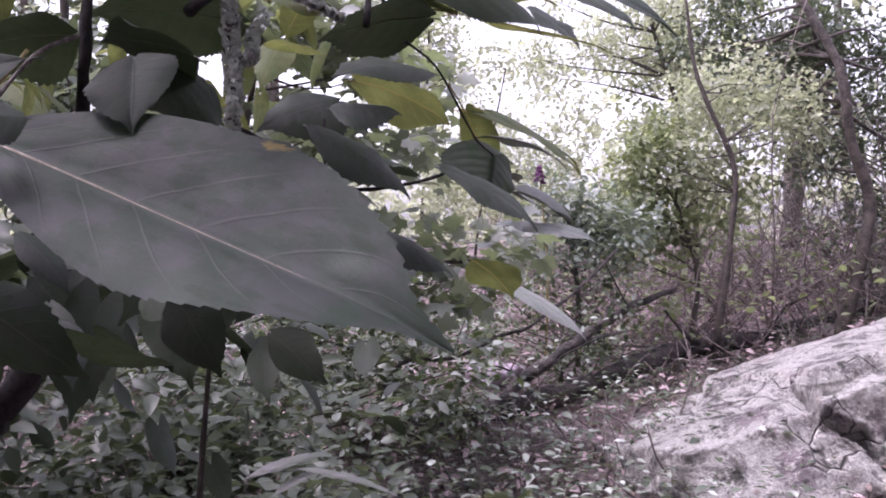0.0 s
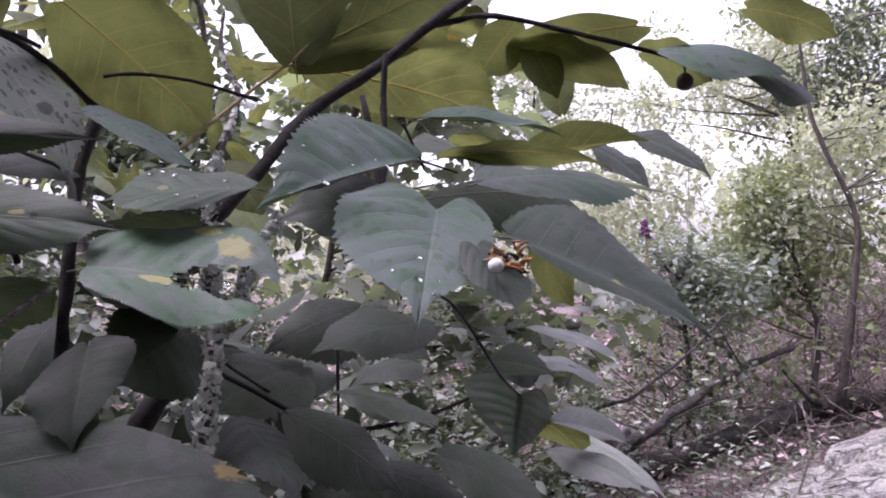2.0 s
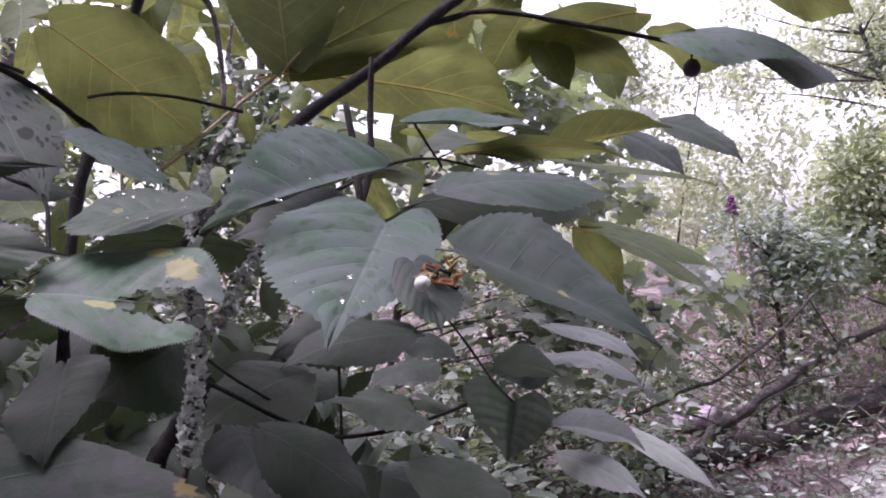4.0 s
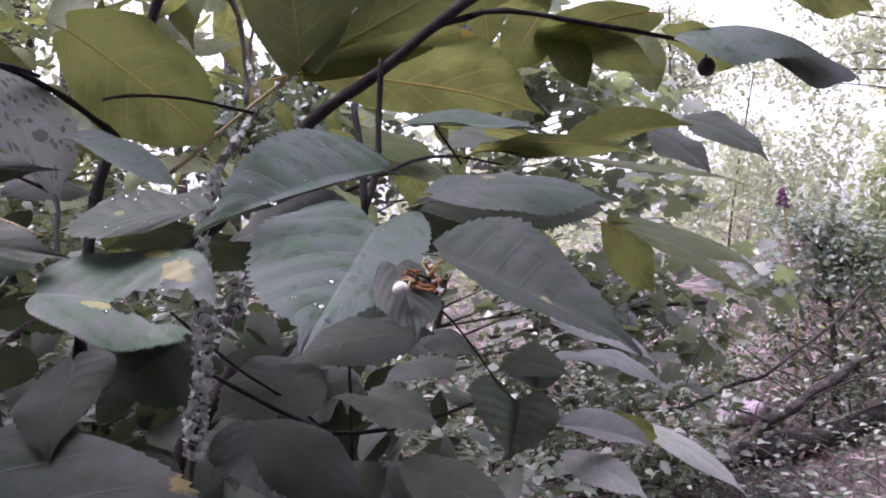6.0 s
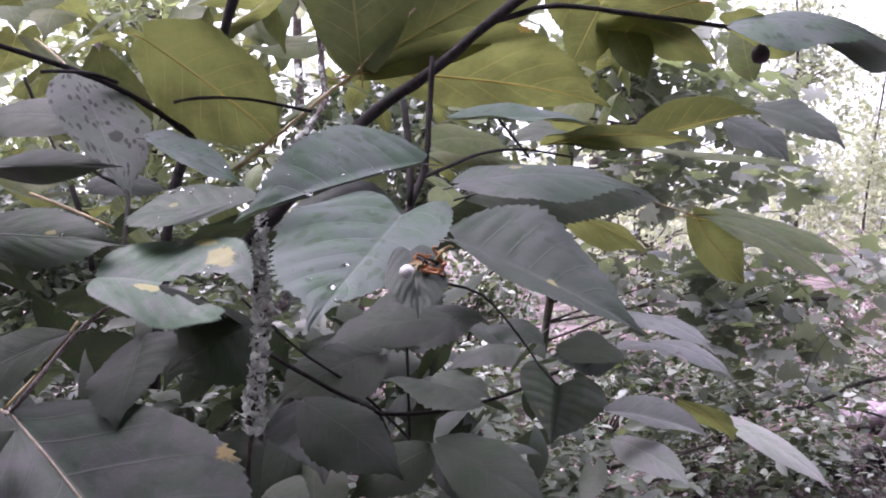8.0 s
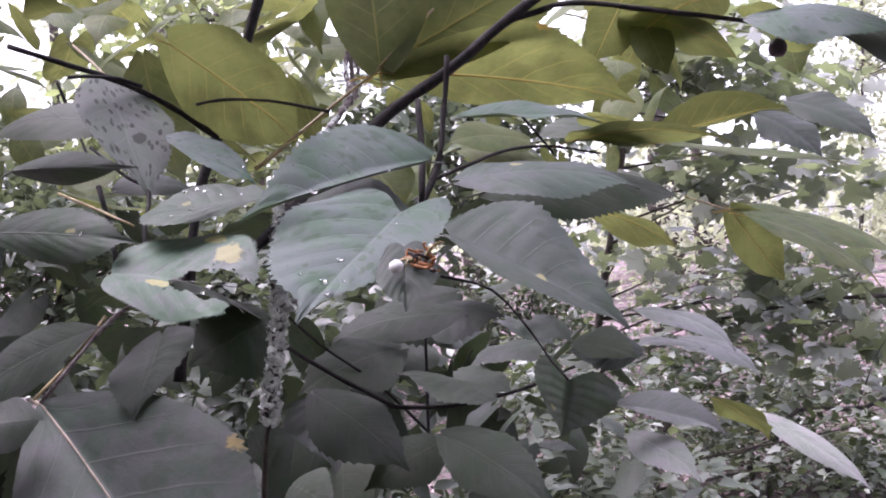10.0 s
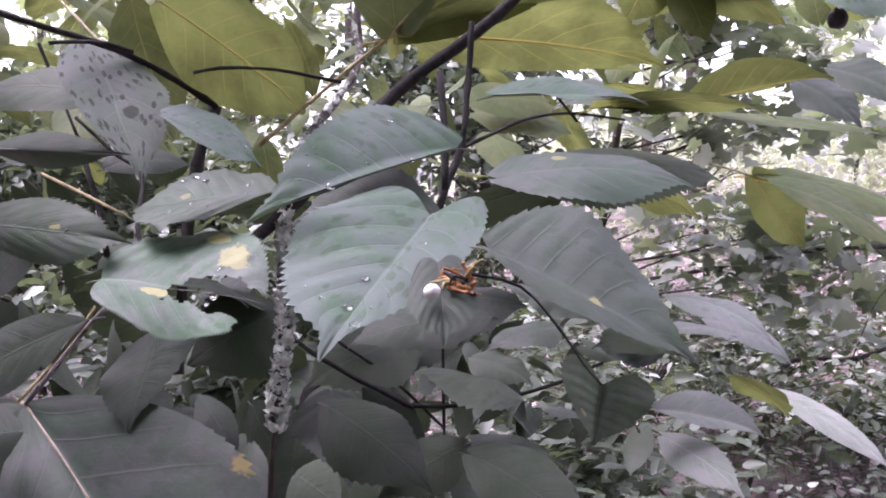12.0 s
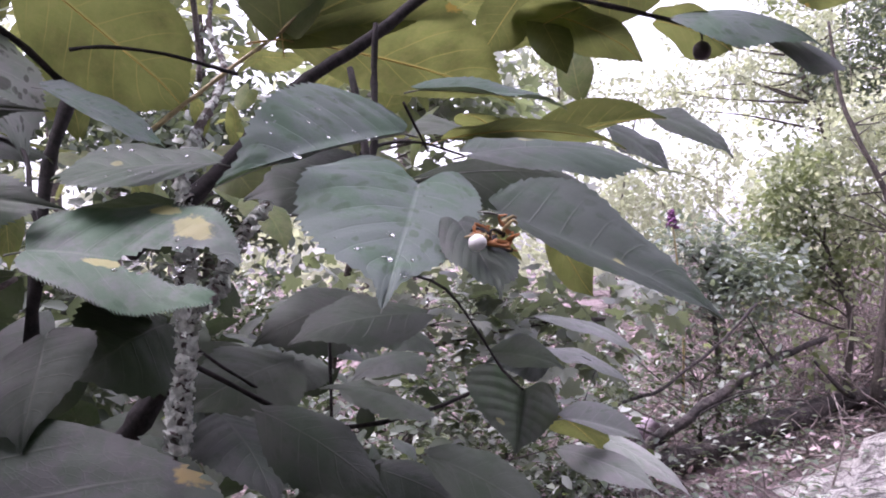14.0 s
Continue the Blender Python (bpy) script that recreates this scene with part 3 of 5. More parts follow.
def flat_stone(x, y, wide, deep):
    """A thin weathered stone lying half buried in the litter."""
    z = float(ground_height(x, y))
    bm = bmesh.new()
    bmesh.ops.create_icosphere(bm, subdivisions=4, radius=1.0)
    for v in bm.verts:
        lump = 1 + 0.22 * noise.noise(v.co * 1.7 + Vector((4, 1, 0))) + 0.07 * noise.noise(v.co * 5)
        v.co = Vector((v.co.x * wide * lump, v.co.y * deep * lump, 0.045 * math.tanh(2.2 * v.co.z) + 0.012 * noise.noise(v.co * 3)))
    me = bpy.data.meshes.new("flat_stone")
    bm.to_mesh(me)
    bm.free()
    me.materials.append(lilac_stone)
    me.polygons.foreach_set("use_smooth", [True] * len(me.polygons))
    ob = new("flat_stone", me)
    ob.matrix_world = pose(x, y, z + 0.02, -8, 4, 20)
    tagged(ob, "flat pale lilac stone half buried in leaf litter", "stone")


flat_stone(0.225, 3.82, 0.13, 0.16)


# ---- fallen wood and brush ----
def fallen_log(points, r0, r1, label, seed, name="fallen_log", stubs=4):
    base = points[0]
    log = thing(name, base, label, "log")
    v, f = tube(np.asarray(points) - np.array(base), r0, r1, 14, 0.03, 0.10, seed, 0.004)
    mesh_object("trunk", v, f, bark_log, log)
    rng = np.random.default_rng(seed)
    line, share = smooth_line(np.asarray(points) - np.array(base), 0.05)
    for k in range(stubs):
        p = line[int(len(line) * (0.25 + 0.65 * k / max(1, stubs)))]
        d = rng.normal(0, 1, 3) * (1, 0.6, 0.3) + (0, -0.2, 0.8)
        d *= rng.uniform(0.15, 0.45) / np.linalg.norm(d)
        v, f = tube([p, p + d * 0.5 + rng.normal(0, 0.02, 3), p + d], r1 * 0.45, r1 * 0.15, 7, 0.03, 0.08, seed + k)
        mesh_object("branch_stub", v, f, bark_log, log)
    return log


fallen_log([(-0.10, 3.10, 0.285), (0.03, 3.20, 0.309), (0.296, 3.30, 0.345), (0.68, 3.50, 0.44), (1.086, 3.80, 0.518), (1.55, 4.10, 0.563), (2.12, 4.40, 0.665), (2.6, 4.6, 0.75)],
           0.042, 0.030, "dark rotting log lying across the slope", 21)
fallen_log([(0.10, 3.10, 0.31), (0.188, 3.20, 0.352), (0.296, 3.30, 0.436), (0.471, 3.40, 0.527), (0.636, 3.50, 0.60), (0.786, 3.60, 0.681), (0.933, 3.70, 0.737)],
           0.026, 0.010, "thin fallen branch propped on the rotting log", 22, "fallen_branch", 5)
fallen_log([(-0.22, 2.50, 0.22), (-0.131, 2.55, 0.565), (0.026, 2.60, 0.595), (0.258, 2.70, 0.695), (0.397, 2.80, 0.781), (0.55, 2.9, 0.90)],
           0.006, 0.004, "slim bare branch leaning out of the litter", 23, "bare_branch", 3)


def tangle(name, count, x0, x1, y0, y1, high, seed, label):
    """Dry stems and vines growing through one another: one mesh."""
    rng = np.random.default_rng(seed)
    verts, faces, total = [], [], 0
    for k in range(count):
        x, y = rng.uniform(x0, x1), rng.uniform(y0, y1)
        p = np.array([x, y, float(ground_height(x, y)) - 0.02])
        d = rng.normal(0, 1, 3) * (0.7, 0.5, 0.25) + (0, 0, rng.uniform(0.2, 1.1))
        d /= np.linalg.norm(d)
        reach = rng.uniform(0.3, 1.0) * high
        pts = [p]
        for _ in range(3):
            d = d + rng.normal(0, 0.35, 3)
            d /= np.linalg.norm(d)
            pts.append(pts[-1] + d * reach / 3)
        r = rng.uniform(0.002, 0.006)
        v, f = tube(pts, r, r * 0.4, 4, reach / 8)
        verts.append(v)
        faces += [tuple(i + total for i in q) for q in f]
        total += len(v)
    ob = mesh_object(name, np.vstack(verts), faces, brush_bark)
    tagged(ob, label, "brushwood", kind="stuff")


tangle("brushwood", 1500, 0.5, 4.2, 3.7, 6.8, 0.95, 31, "tangle of dry grey-brown stems on the slope")
tangle("brushwood", 220, 0.7, 3.6, 3.9, 6.0, 1.9, 33, "tall thin bare stems among the bushes")
tangle("brushwood", 420, -0.4, 1.5, 2.0, 3.7, 0.28, 34, "short dry stalks and sticks on the floor")
tangle("brushwood", 160, -3.5, 0.8, 2.6, 5.5, 0.5, 32, "scattered dry stems among the seedlings")


# ---- background trees and bushes ----
def tree(name, label, trunk, r0, r1, spots, radii, count, size, material, shape, seed, flat=0.45, limbs=True, category="tree", bark=None):
    base = trunk[0]
    ob = thing(name, base, label, category)
    rel = np.asarray(trunk) - np.array(base)
    v, f = tube(rel, r0, r1, 9, 0.05, 0.06, seed, r0 * 0.08)
    mesh_object("trunk", v, f, bark or bark_tree, ob)
    rng = np.random.default_rng(seed)
    line, _ = smooth_line(rel, 0.05)
    if limbs:
        for s in spots:
            s = np.asarray(s, float) - np.array(base)
            start = line[np.argmin(np.linalg.norm(line - s, axis=1) + np.maximum(0, line[:, 2] - s[2] + 0.1) * 2)]
            mid = (start + s) / 2 + rng.normal(0, 0.06, 3) * np.linalg.norm(s - start)
            v, f = tube([start, mid, s], r1 * 0.7, r1 * 0.12, 6, 0.06, 0.05, seed, r1 * 0.05)
            mesh_object("limb", v, f, bark or bark_tree, ob)
    cloud("crown", ob, material, spots, radii, count, size, shape, seed, flat)
    return ob


def spread(rng, centre, reach, count, r):
    """Clumps in a crown, leaving gaps."""
    c = rng.normal(0, 1, (count, 3))
    c *= rng.uniform(0.3, 1, (count, 1)) / np.linalg.norm(c, axis=1)[:, None]
    return np.asarray(centre) + c * np.asarray(reach), rng.uniform(0.6, 1.3, count) * r


rng = np.random.default_rng(77)
c, r = spread(rng, (1.0, 3.95, 1.10), (0.36, 0.3, 0.34), 14, 0.15)
tree("bush", "bright yellow-green leafy bush behind the log", [(1.05, 3.9, 0.5), (1.08, 3.92, 0.8), (1.0, 3.95, 1.1)], 0.015, 0.008, c, r, 3900, 0.034, leaf_bright, SIMPLE, 41, category="bush")
c, r = spread(rng, (0.52, 3.75, 0.98), (0.30, 0.25, 0.22), 12, 0.13)
tree("bush", "dark glossy small-leaved bush", [(0.55, 3.75, 0.42), (0.55, 3.75, 0.7), (0.52, 3.75, 1.0)], 0.014, 0.008, c, r, 3600, 0.034, leaf_glossy, SIMPLE, 42, 0.6, category="bush")
c, r = spread(rng, (1.85, 4.75, 1.85), (0.8, 0.5, 0.65), 34, 0.2)
tree("tree", "dark slender forking tree with sparse foliage", [(1.67, 3.9, 0.48), (1.81, 3.9, 1.05), (1.72, 3.9, 1.36), (1.68, 3.9, 1.62), (1.62, 3.95, 1.80), (1.42, 4.1, 2.3)], 0.030, 0.014, c, r, 13500, 0.034, leaf_dark, SIMPLE, 43)
c, r = spread(rng, (1.35, 4.1, 1.45), (0.6, 0.4, 0.45), 18, 0.17)
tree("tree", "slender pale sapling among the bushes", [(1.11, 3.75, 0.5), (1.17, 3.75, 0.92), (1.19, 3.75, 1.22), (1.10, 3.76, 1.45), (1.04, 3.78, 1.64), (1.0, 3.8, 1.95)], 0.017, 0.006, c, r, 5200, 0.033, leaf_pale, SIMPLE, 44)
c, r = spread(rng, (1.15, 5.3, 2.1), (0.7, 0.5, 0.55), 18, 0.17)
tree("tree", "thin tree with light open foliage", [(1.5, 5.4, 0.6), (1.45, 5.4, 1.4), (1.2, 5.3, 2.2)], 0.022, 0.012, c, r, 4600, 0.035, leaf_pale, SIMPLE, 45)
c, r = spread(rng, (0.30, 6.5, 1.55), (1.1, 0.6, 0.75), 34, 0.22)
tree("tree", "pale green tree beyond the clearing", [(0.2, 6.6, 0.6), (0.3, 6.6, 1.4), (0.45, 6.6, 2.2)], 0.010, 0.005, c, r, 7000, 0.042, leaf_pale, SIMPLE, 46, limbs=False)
c, r = spread(rng, (2.6, 5.2, 1.3), (0.8, 0.6, 0.7), 24, 0.22)
tree("bush", "thick dark green bush on the slope", [(2.6, 5.2, 0.65), (2.6, 5.2, 1.3)], 0.02, 0.012, c, r, 8000, 0.036, leaf_dark, SIMPLE, 47, category="bush")

far_dice = np.random.default_rng(78)
c, r = spread(far_dice, (-0.15, 7.0, 2.2), (0.75, 0.5, 0.75), 30, 0.2)
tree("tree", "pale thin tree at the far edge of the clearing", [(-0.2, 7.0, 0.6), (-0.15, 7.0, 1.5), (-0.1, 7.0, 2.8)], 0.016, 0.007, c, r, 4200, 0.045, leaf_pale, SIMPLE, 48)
c, r = spread(far_dice, (1.75, 6.8, 2.45), (0.72, 0.5, 0.75), 34, 0.2)
tree("tree", "tall green-grey tree with hanging leafy boughs", [(1.8, 6.8, 0.7), (1.75, 6.8, 1.7), (1.8, 6.8, 3.1)], 0.030, 0.012, c, r, 6500, 0.045, leaf_bright, SIMPLE, 49)


# ---- understory behind the shrub ----
c, r = spread(rng, (-1.9, 4.6, 1.5), (0.9, 0.7, 1.0), 34, 0.25)
tree("tree", "leafy young tree with dark green crown", [(-1.9, 4.6, 0.3), (-1.85, 4.6, 1.2), (-1.9, 4.6, 2.4)], 0.035, 0.018, c, r, 5200, 0.075, leaf_dark, SIMPLE, 51)
c, r = spread(rng, (-3.4, 4.2, 1.6), (1.0, 0.8, 1.2), 34, 0.28)
tree("tree", "broad young tree with mid-green crown", [(-3.4, 4.2, 0.1), (-3.4, 4.2, 1.2), (-3.3, 4.2, 2.5)], 0.04, 0.02, c, r, 5200, 0.08, leaf_bright, SIMPLE, 52)
c, r = spread(rng, (-2.9, 2.6, 0.9), (0.6, 0.6, 0.6), 20, 0.22)
tree("bush", "low dark bush in the undergrowth", [(-2.9, 2.6, 0.0), (-2.9, 2.6, 0.8)], 0.02, 0.012, c, r, 3600, 0.07, leaf_dark, SIMPLE, 53, category="bush")
c, r = spread(rng, (-0.9, 5.6, 1.2), (0.8, 0.5, 0.7), 26, 0.2)
tree("bush", "light green bush behind the maple", [(-0.9, 5.6, 0.5), (-0.9, 5.6, 1.2)], 0.02, 0.012, c, r, 1900, 0.048, leaf_pale, SIMPLE, 54, category="bush")
c, r = spread(rng, (-1.5, 2.3, 0.55), (0.9, 0.5, 0.35), 24, 0.16)
tree("bush", "dim leafy undergrowth bush", [(-1.5, 2.3, 0.05), (-1.5, 2.3, 0.5)], 0.012, 0.008, c, r, 2600, 0.07, leaf_dark, SIMPLE, 55, category="bush")

# dark foliage here puts the shade under the shrub into the leaf colour
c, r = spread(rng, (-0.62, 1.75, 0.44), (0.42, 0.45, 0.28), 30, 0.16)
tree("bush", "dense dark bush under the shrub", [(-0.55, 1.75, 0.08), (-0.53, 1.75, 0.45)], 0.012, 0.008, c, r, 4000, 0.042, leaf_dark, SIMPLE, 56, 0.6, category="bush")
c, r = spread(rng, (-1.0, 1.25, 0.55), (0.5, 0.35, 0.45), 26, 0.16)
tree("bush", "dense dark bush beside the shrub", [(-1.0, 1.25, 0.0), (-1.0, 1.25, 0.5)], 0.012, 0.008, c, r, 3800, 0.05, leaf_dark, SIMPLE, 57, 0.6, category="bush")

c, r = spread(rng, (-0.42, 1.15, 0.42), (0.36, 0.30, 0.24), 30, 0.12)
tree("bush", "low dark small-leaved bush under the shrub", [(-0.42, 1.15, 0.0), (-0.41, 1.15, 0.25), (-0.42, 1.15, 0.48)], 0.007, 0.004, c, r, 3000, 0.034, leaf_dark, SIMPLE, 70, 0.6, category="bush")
c, r = spread(rng, (-0.30, 1.9, 0.30), (0.45, 0.30, 0.16), 24, 0.11)
tree("bush", "low maple seedlings with pale glinting leaves", [(-0.30, 1.9, 0.02), (-0.30, 1.9, 0.3)], 0.006, 0.003, c, r, 420, 0.032, leaf_maple, MAPLE, 73, 0.7, category="bush")

c, r = spread(rng, (-2.6, 3.3, 0.9), (0.8, 0.5, 0.7), 30, 0.22)
tree("bush", "mid-green bush closing the view", [(-2.6, 3.3, 0.1), (-2.6, 3.3, 0.9)], 0.02, 0.01, c, r, 4000, 0.075, leaf_dark, SIMPLE, 58, 0.6, category="bush")
c, r = spread(rng, (-4.6, 3.2, 1.2), (0.9, 0.9, 1.1), 30, 0.3)
tree("tree", "young leafy tree at the edge of the thicket", [(-4.6, 3.2, 0.0), (-4.6, 3.2, 1.9)], 0.03, 0.015, c, r, 4000, 0.09, leaf_dark, SIMPLE, 59)

c, r = spread(rng, (-0.45, 2.45, 0.58), (0.55, 0.45, 0.28), 26, 0.13)
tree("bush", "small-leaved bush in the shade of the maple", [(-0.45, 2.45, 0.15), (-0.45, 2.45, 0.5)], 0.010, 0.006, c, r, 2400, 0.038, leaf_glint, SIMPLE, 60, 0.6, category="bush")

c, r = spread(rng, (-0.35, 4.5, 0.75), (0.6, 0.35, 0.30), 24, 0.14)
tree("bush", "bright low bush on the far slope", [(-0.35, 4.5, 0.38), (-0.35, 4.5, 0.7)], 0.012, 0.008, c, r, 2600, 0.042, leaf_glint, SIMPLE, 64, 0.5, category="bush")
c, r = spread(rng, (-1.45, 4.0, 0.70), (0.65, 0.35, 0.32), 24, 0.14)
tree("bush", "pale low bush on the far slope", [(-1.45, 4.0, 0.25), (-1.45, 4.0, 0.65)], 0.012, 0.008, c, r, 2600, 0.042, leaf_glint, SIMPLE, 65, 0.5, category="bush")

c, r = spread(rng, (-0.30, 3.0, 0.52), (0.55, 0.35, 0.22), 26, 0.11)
tree("bush", "low small-leaved bush below the maple, glints painted as pale leaves", [(-0.3, 3.0, 0.2), (-0.3, 3.0, 0.5)], 0.008, 0.005, c, r, 2700, 0.032, leaf_glint, SIMPLE, 68, 0.5, category="bush")
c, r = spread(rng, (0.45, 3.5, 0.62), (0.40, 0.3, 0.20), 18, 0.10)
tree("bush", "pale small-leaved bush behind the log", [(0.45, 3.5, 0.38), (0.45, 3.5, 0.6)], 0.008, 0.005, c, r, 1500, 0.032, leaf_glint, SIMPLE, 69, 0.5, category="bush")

# seedlings over the floor
spots = on_ground(dice, 230, -0.5, 0.85, 1.8, 4.4, 0.10)
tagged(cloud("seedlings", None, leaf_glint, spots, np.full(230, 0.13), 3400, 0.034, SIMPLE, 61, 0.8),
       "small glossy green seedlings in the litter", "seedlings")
# same seedlings in the dark colour, standing for the shrub's shade
spots = on_ground(dice, 200, -2.6, -0.3, 1.2, 4.0, 0.10)
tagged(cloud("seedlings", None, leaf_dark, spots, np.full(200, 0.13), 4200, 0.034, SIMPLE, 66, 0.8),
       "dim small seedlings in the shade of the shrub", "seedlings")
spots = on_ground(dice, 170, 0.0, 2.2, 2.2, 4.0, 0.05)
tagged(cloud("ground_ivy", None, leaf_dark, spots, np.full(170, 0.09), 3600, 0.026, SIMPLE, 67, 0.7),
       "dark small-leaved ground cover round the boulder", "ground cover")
spots = on_ground(dice, 70, 0.3, 3.6, 3.6, 5.6, 0.25)
tagged(cloud("undergrowth", None, leaf_bright, spots, np.full(70, 0.17), 1800, 0.05, SIMPLE, 62, 0.6),
       "sparse green undergrowth leaves among dry stems", "undergrowth")
spots = on_ground(dice, 60, -0.9, 0.25, 1.5, 2.4, 0.03)
tagged(cloud("grass", None, leaf_bright, spots, np.full(60, 0.07), 260, 0.10, NARROW, 63, 0.4),
       "thin blades of grass in the litter", "grass")


# canopy over and behind the camera, out of view, added to shade the foreground
def shade_tree(x, y, high, seed, spots_box, count):
    rng = np.random.default_rng(seed)
    spots = np.stack([rng.uniform(lo, hi, 40) for lo, hi in spots_box], 1)
    z = float(ground_height(x, y))
    tree("tree", "unseen woodland tree added to shade the foreground", [(x, y, z - 0.1), (x + 0.1, y, high * 0.5), (x, y + 0.1, high)], 0.12, 0.05,
         spots, rng.uniform(0.3, 0.6, 40), count, 0.16, leaf_dark, SIMPLE, seed, 0.5)


shade_tree(-2.2, -1.2, 4.2, 301, ((-3.6, -2.1), (-2.6, 1.3), (2.0, 3.8)), 4500)
shade_tree(0.6, -2.6, 4.0, 306, ((-1.8, 1.4), (-3.0, -1.2), (1.9, 4.0)), 5000)
shade_tree(1.9, -1.6, 4.2, 302, ((-0.2, 3.0), (-2.6, 0.9), (2.3, 3.8)), 5000)
shade_tree(-0.2, -4.2, 4.5, 303, ((-2.6, 2.2), (-5.6, -2.4), (0.5, 4.6)), 9000)
shade_tree(-4.6, -2.4, 4.5, 304, ((-6.2, -3.2), (-4.6, 0.6), (0.8, 4.4)), 5500)
shade_tree(4.4, -2.6, 4.5, 305, ((3.0, 6.0), (-4.6, 0.4), (0.8, 4.4)), 5500)

# unseen thicket behind the camera, added to block light there, closing the glade
for k, (x, y) in enumerate(((-2.4, -0.5), (-1.5, -1.5), (-0.5, -1.9), (0.6, -1.7), (1.6, -1.3), (2.4, -0.4), (2.9, 0.6), (-2.9, 0.5))):
    z = float(ground_height(x, y))
    c, r = spread(rng, (x, y, z + 1.05), (0.5, 0.35, 0.95), 30, 0.3)
    tree("bush", "unseen leafy bush added round the camera to block light", [(x, y, z), (x, y, z + 0.9), (x + 0.05, y, z + 1.8)], 0.02, 0.01, c, r, 2600, 0.10, leaf_dark, SIMPLE, 320 + k, 0.4, category="bush")

# far woods all round
def far_woods():
    rng = np.random.default_rng(91)
    spots, radii = [], []
    for k in range(150):
        a = rng.uniform(0, 2 * np.pi)
        far = rng.uniform(9, 16)
        ahead = abs((a + np.pi) % (2 * np.pi) - np.pi)
        top = 3.2 + 2.5 * rng.random() if ahead > 0.38 else 1.0
        x, y = far * math.sin(a), far * math.cos(a)
        for _ in range(9):
            spots.append((x + rng.normal(0, 0.9), y + rng.normal(0, 0.9), 0.9 + rng.uniform(0.1, top)))
            radii.append(rng.uniform(0.35, 0.8))
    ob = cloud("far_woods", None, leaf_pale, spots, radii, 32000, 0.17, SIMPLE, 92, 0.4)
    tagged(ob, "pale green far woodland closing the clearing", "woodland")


far_woods()


def far_trunk(x, y, high, r, seed):
    z = float(ground_height(x, y))
    base = (x, y, z - 0.1)
    ob = thing("far_tree", base, "straight grey tree trunk far back in the woods", "tree", "trunks in the far woods")
    rng = np.random.default_rng(seed)
    v, f = tube([(0, 0, 0), (rng.normal(0, 0.1), 0, high / 2), (rng.normal(0, 0.3), 0, high)], r, r * 0.6, 9, 0.2, 0.05, seed)
    mesh_object("trunk", v, f, bark_tree, ob)


for k in range(26):
    a = dice.uniform(-1.2, -0.15) if k % 3 else dice.uniform(0.35, 0.8)
    far = dice.uniform(6.5, 12)
    far_trunk(far * math.sin(a), far * math.cos(a), dice.uniform(5, 8), dice.uniform(0.04, 0.10), 100 + k)


# ---- purple flower stalk ----
def flower_stalk(base, top):
    ob = thing("flower_stalk", base, "tall stalk with a tapering spike of small purple florets", "flower")
    rel = Vector(top) - Vector(base)
    v, f = tube([(0, 0, 0), tuple(rel * 0.5 + Vector((0.02, 0, 0))), tuple(rel)], 0.006, 0.003, 6, 0.05)
    mesh_object("stalk", v, f, stalk, ob)
    rng = np.random.default_rng(8)
    for k in range(22):
        high = k / 21
        bm = bmesh.new()
        bmesh.ops.create_icosphere(bm, subdivisions=1, radius=0.0085 - 0.004 * high)
        for w in bm.verts:
            w.co += w.normal * 0.006 * rng.random()
            w.co.z *= 0.7
        me = bpy.data.meshes.new("floret")
        bm.to_mesh(me)
        bm.free()
        me.materials.append(magenta)
        b = new("floret", me)
        b.parent = ob
        a, out = k * 2.4, 0.016 * (1 - 0.75 * high)
        b.location = rel + Vector((out * math.cos(a), out * math.sin(a), -0.05 + 0.065 * high))


flower_stalk((0.40, 3.6, 0.42), (0.377, 3.6, 1.21))

# ---- plants in front of the camera ----
shrub = thing("shrub", (-0.30, 0.62, 0.02), "broad-leaved shrub with toothed grey-green leaves, some yellow-spotted", "shrub")
sapling = thing("sapling", (-0.36, 0.70, 0.03), "dark-barked sapling with large thin yellow-green leaflets", "sapling")
seedling = thing("seedling", (-0.05, 0.75, 0.04), "low seedling with drooping grey-green veined leaves", "seedling")
lichen_stem = thing("lichen_stem", (-0.10, 0.42, 0.0), "dead upright stem crusted with grey lichen", "dead stem")
shrub["sort"], sapling["sort"], seedling["sort"] = "shrub", "sapling", "seedling"
# broad serrated leaves of the shrub

def eaten(u, v):
    """The part of the gnawed leaf that is gone."""
    ragged = 0.035 * math.sin(31 * u + 3) + 0.03 * math.sin(57 * u + 19 * v)
    wide = math.sqrt(max(0.0, (u - 0.42) / 0.36))
    return -0.56 * wide + ragged < v < 0.26 * wide + ragged or u > 0.96 + 0.3 * ragged or (v < 0 and u > 0.86 + ragged)


spread_leaf(shrub, (0.0038, 0.3730, 1.0273), (0.0083, 0.2999, 0.9932), (-0.0235, 0.3334, 1.0209), (0.0234, 0.3625, 1.0148), "heart", "dewy_sheen", bow=0.0, bulge=0.02, lift=0.03, drops=9)
spread_leaf(shrub, (-0.0105, 0.4237, 1.0513), (-0.0505, 0.3466, 1.0275), (-0.0446, 0.4084, 1.0687), (-0.0338, 0.3783, 1.0374), "oval", "dewy_sheen", bow=0.02, drops=26)
spread_leaf(shrub, (0.0296, 0.3619, 1.0169), (0.0934, 0.3615, 0.9859), (0.0500, 0.3891, 1.0264), (0.0587, 0.3546, 0.9988), "oval", "dull", bow=0.02, bulge=0.06)
spread_leaf(shrub, (-0.0998, 0.3286, 1.0078), (-0.0417, 0.3428, 1.0008), (-0.0730, 0.3598, 1.0222), (-0.0640, 0.3240, 0.9905), "blunt", "blotched", bow=0.01, drops=5, bite=eaten)
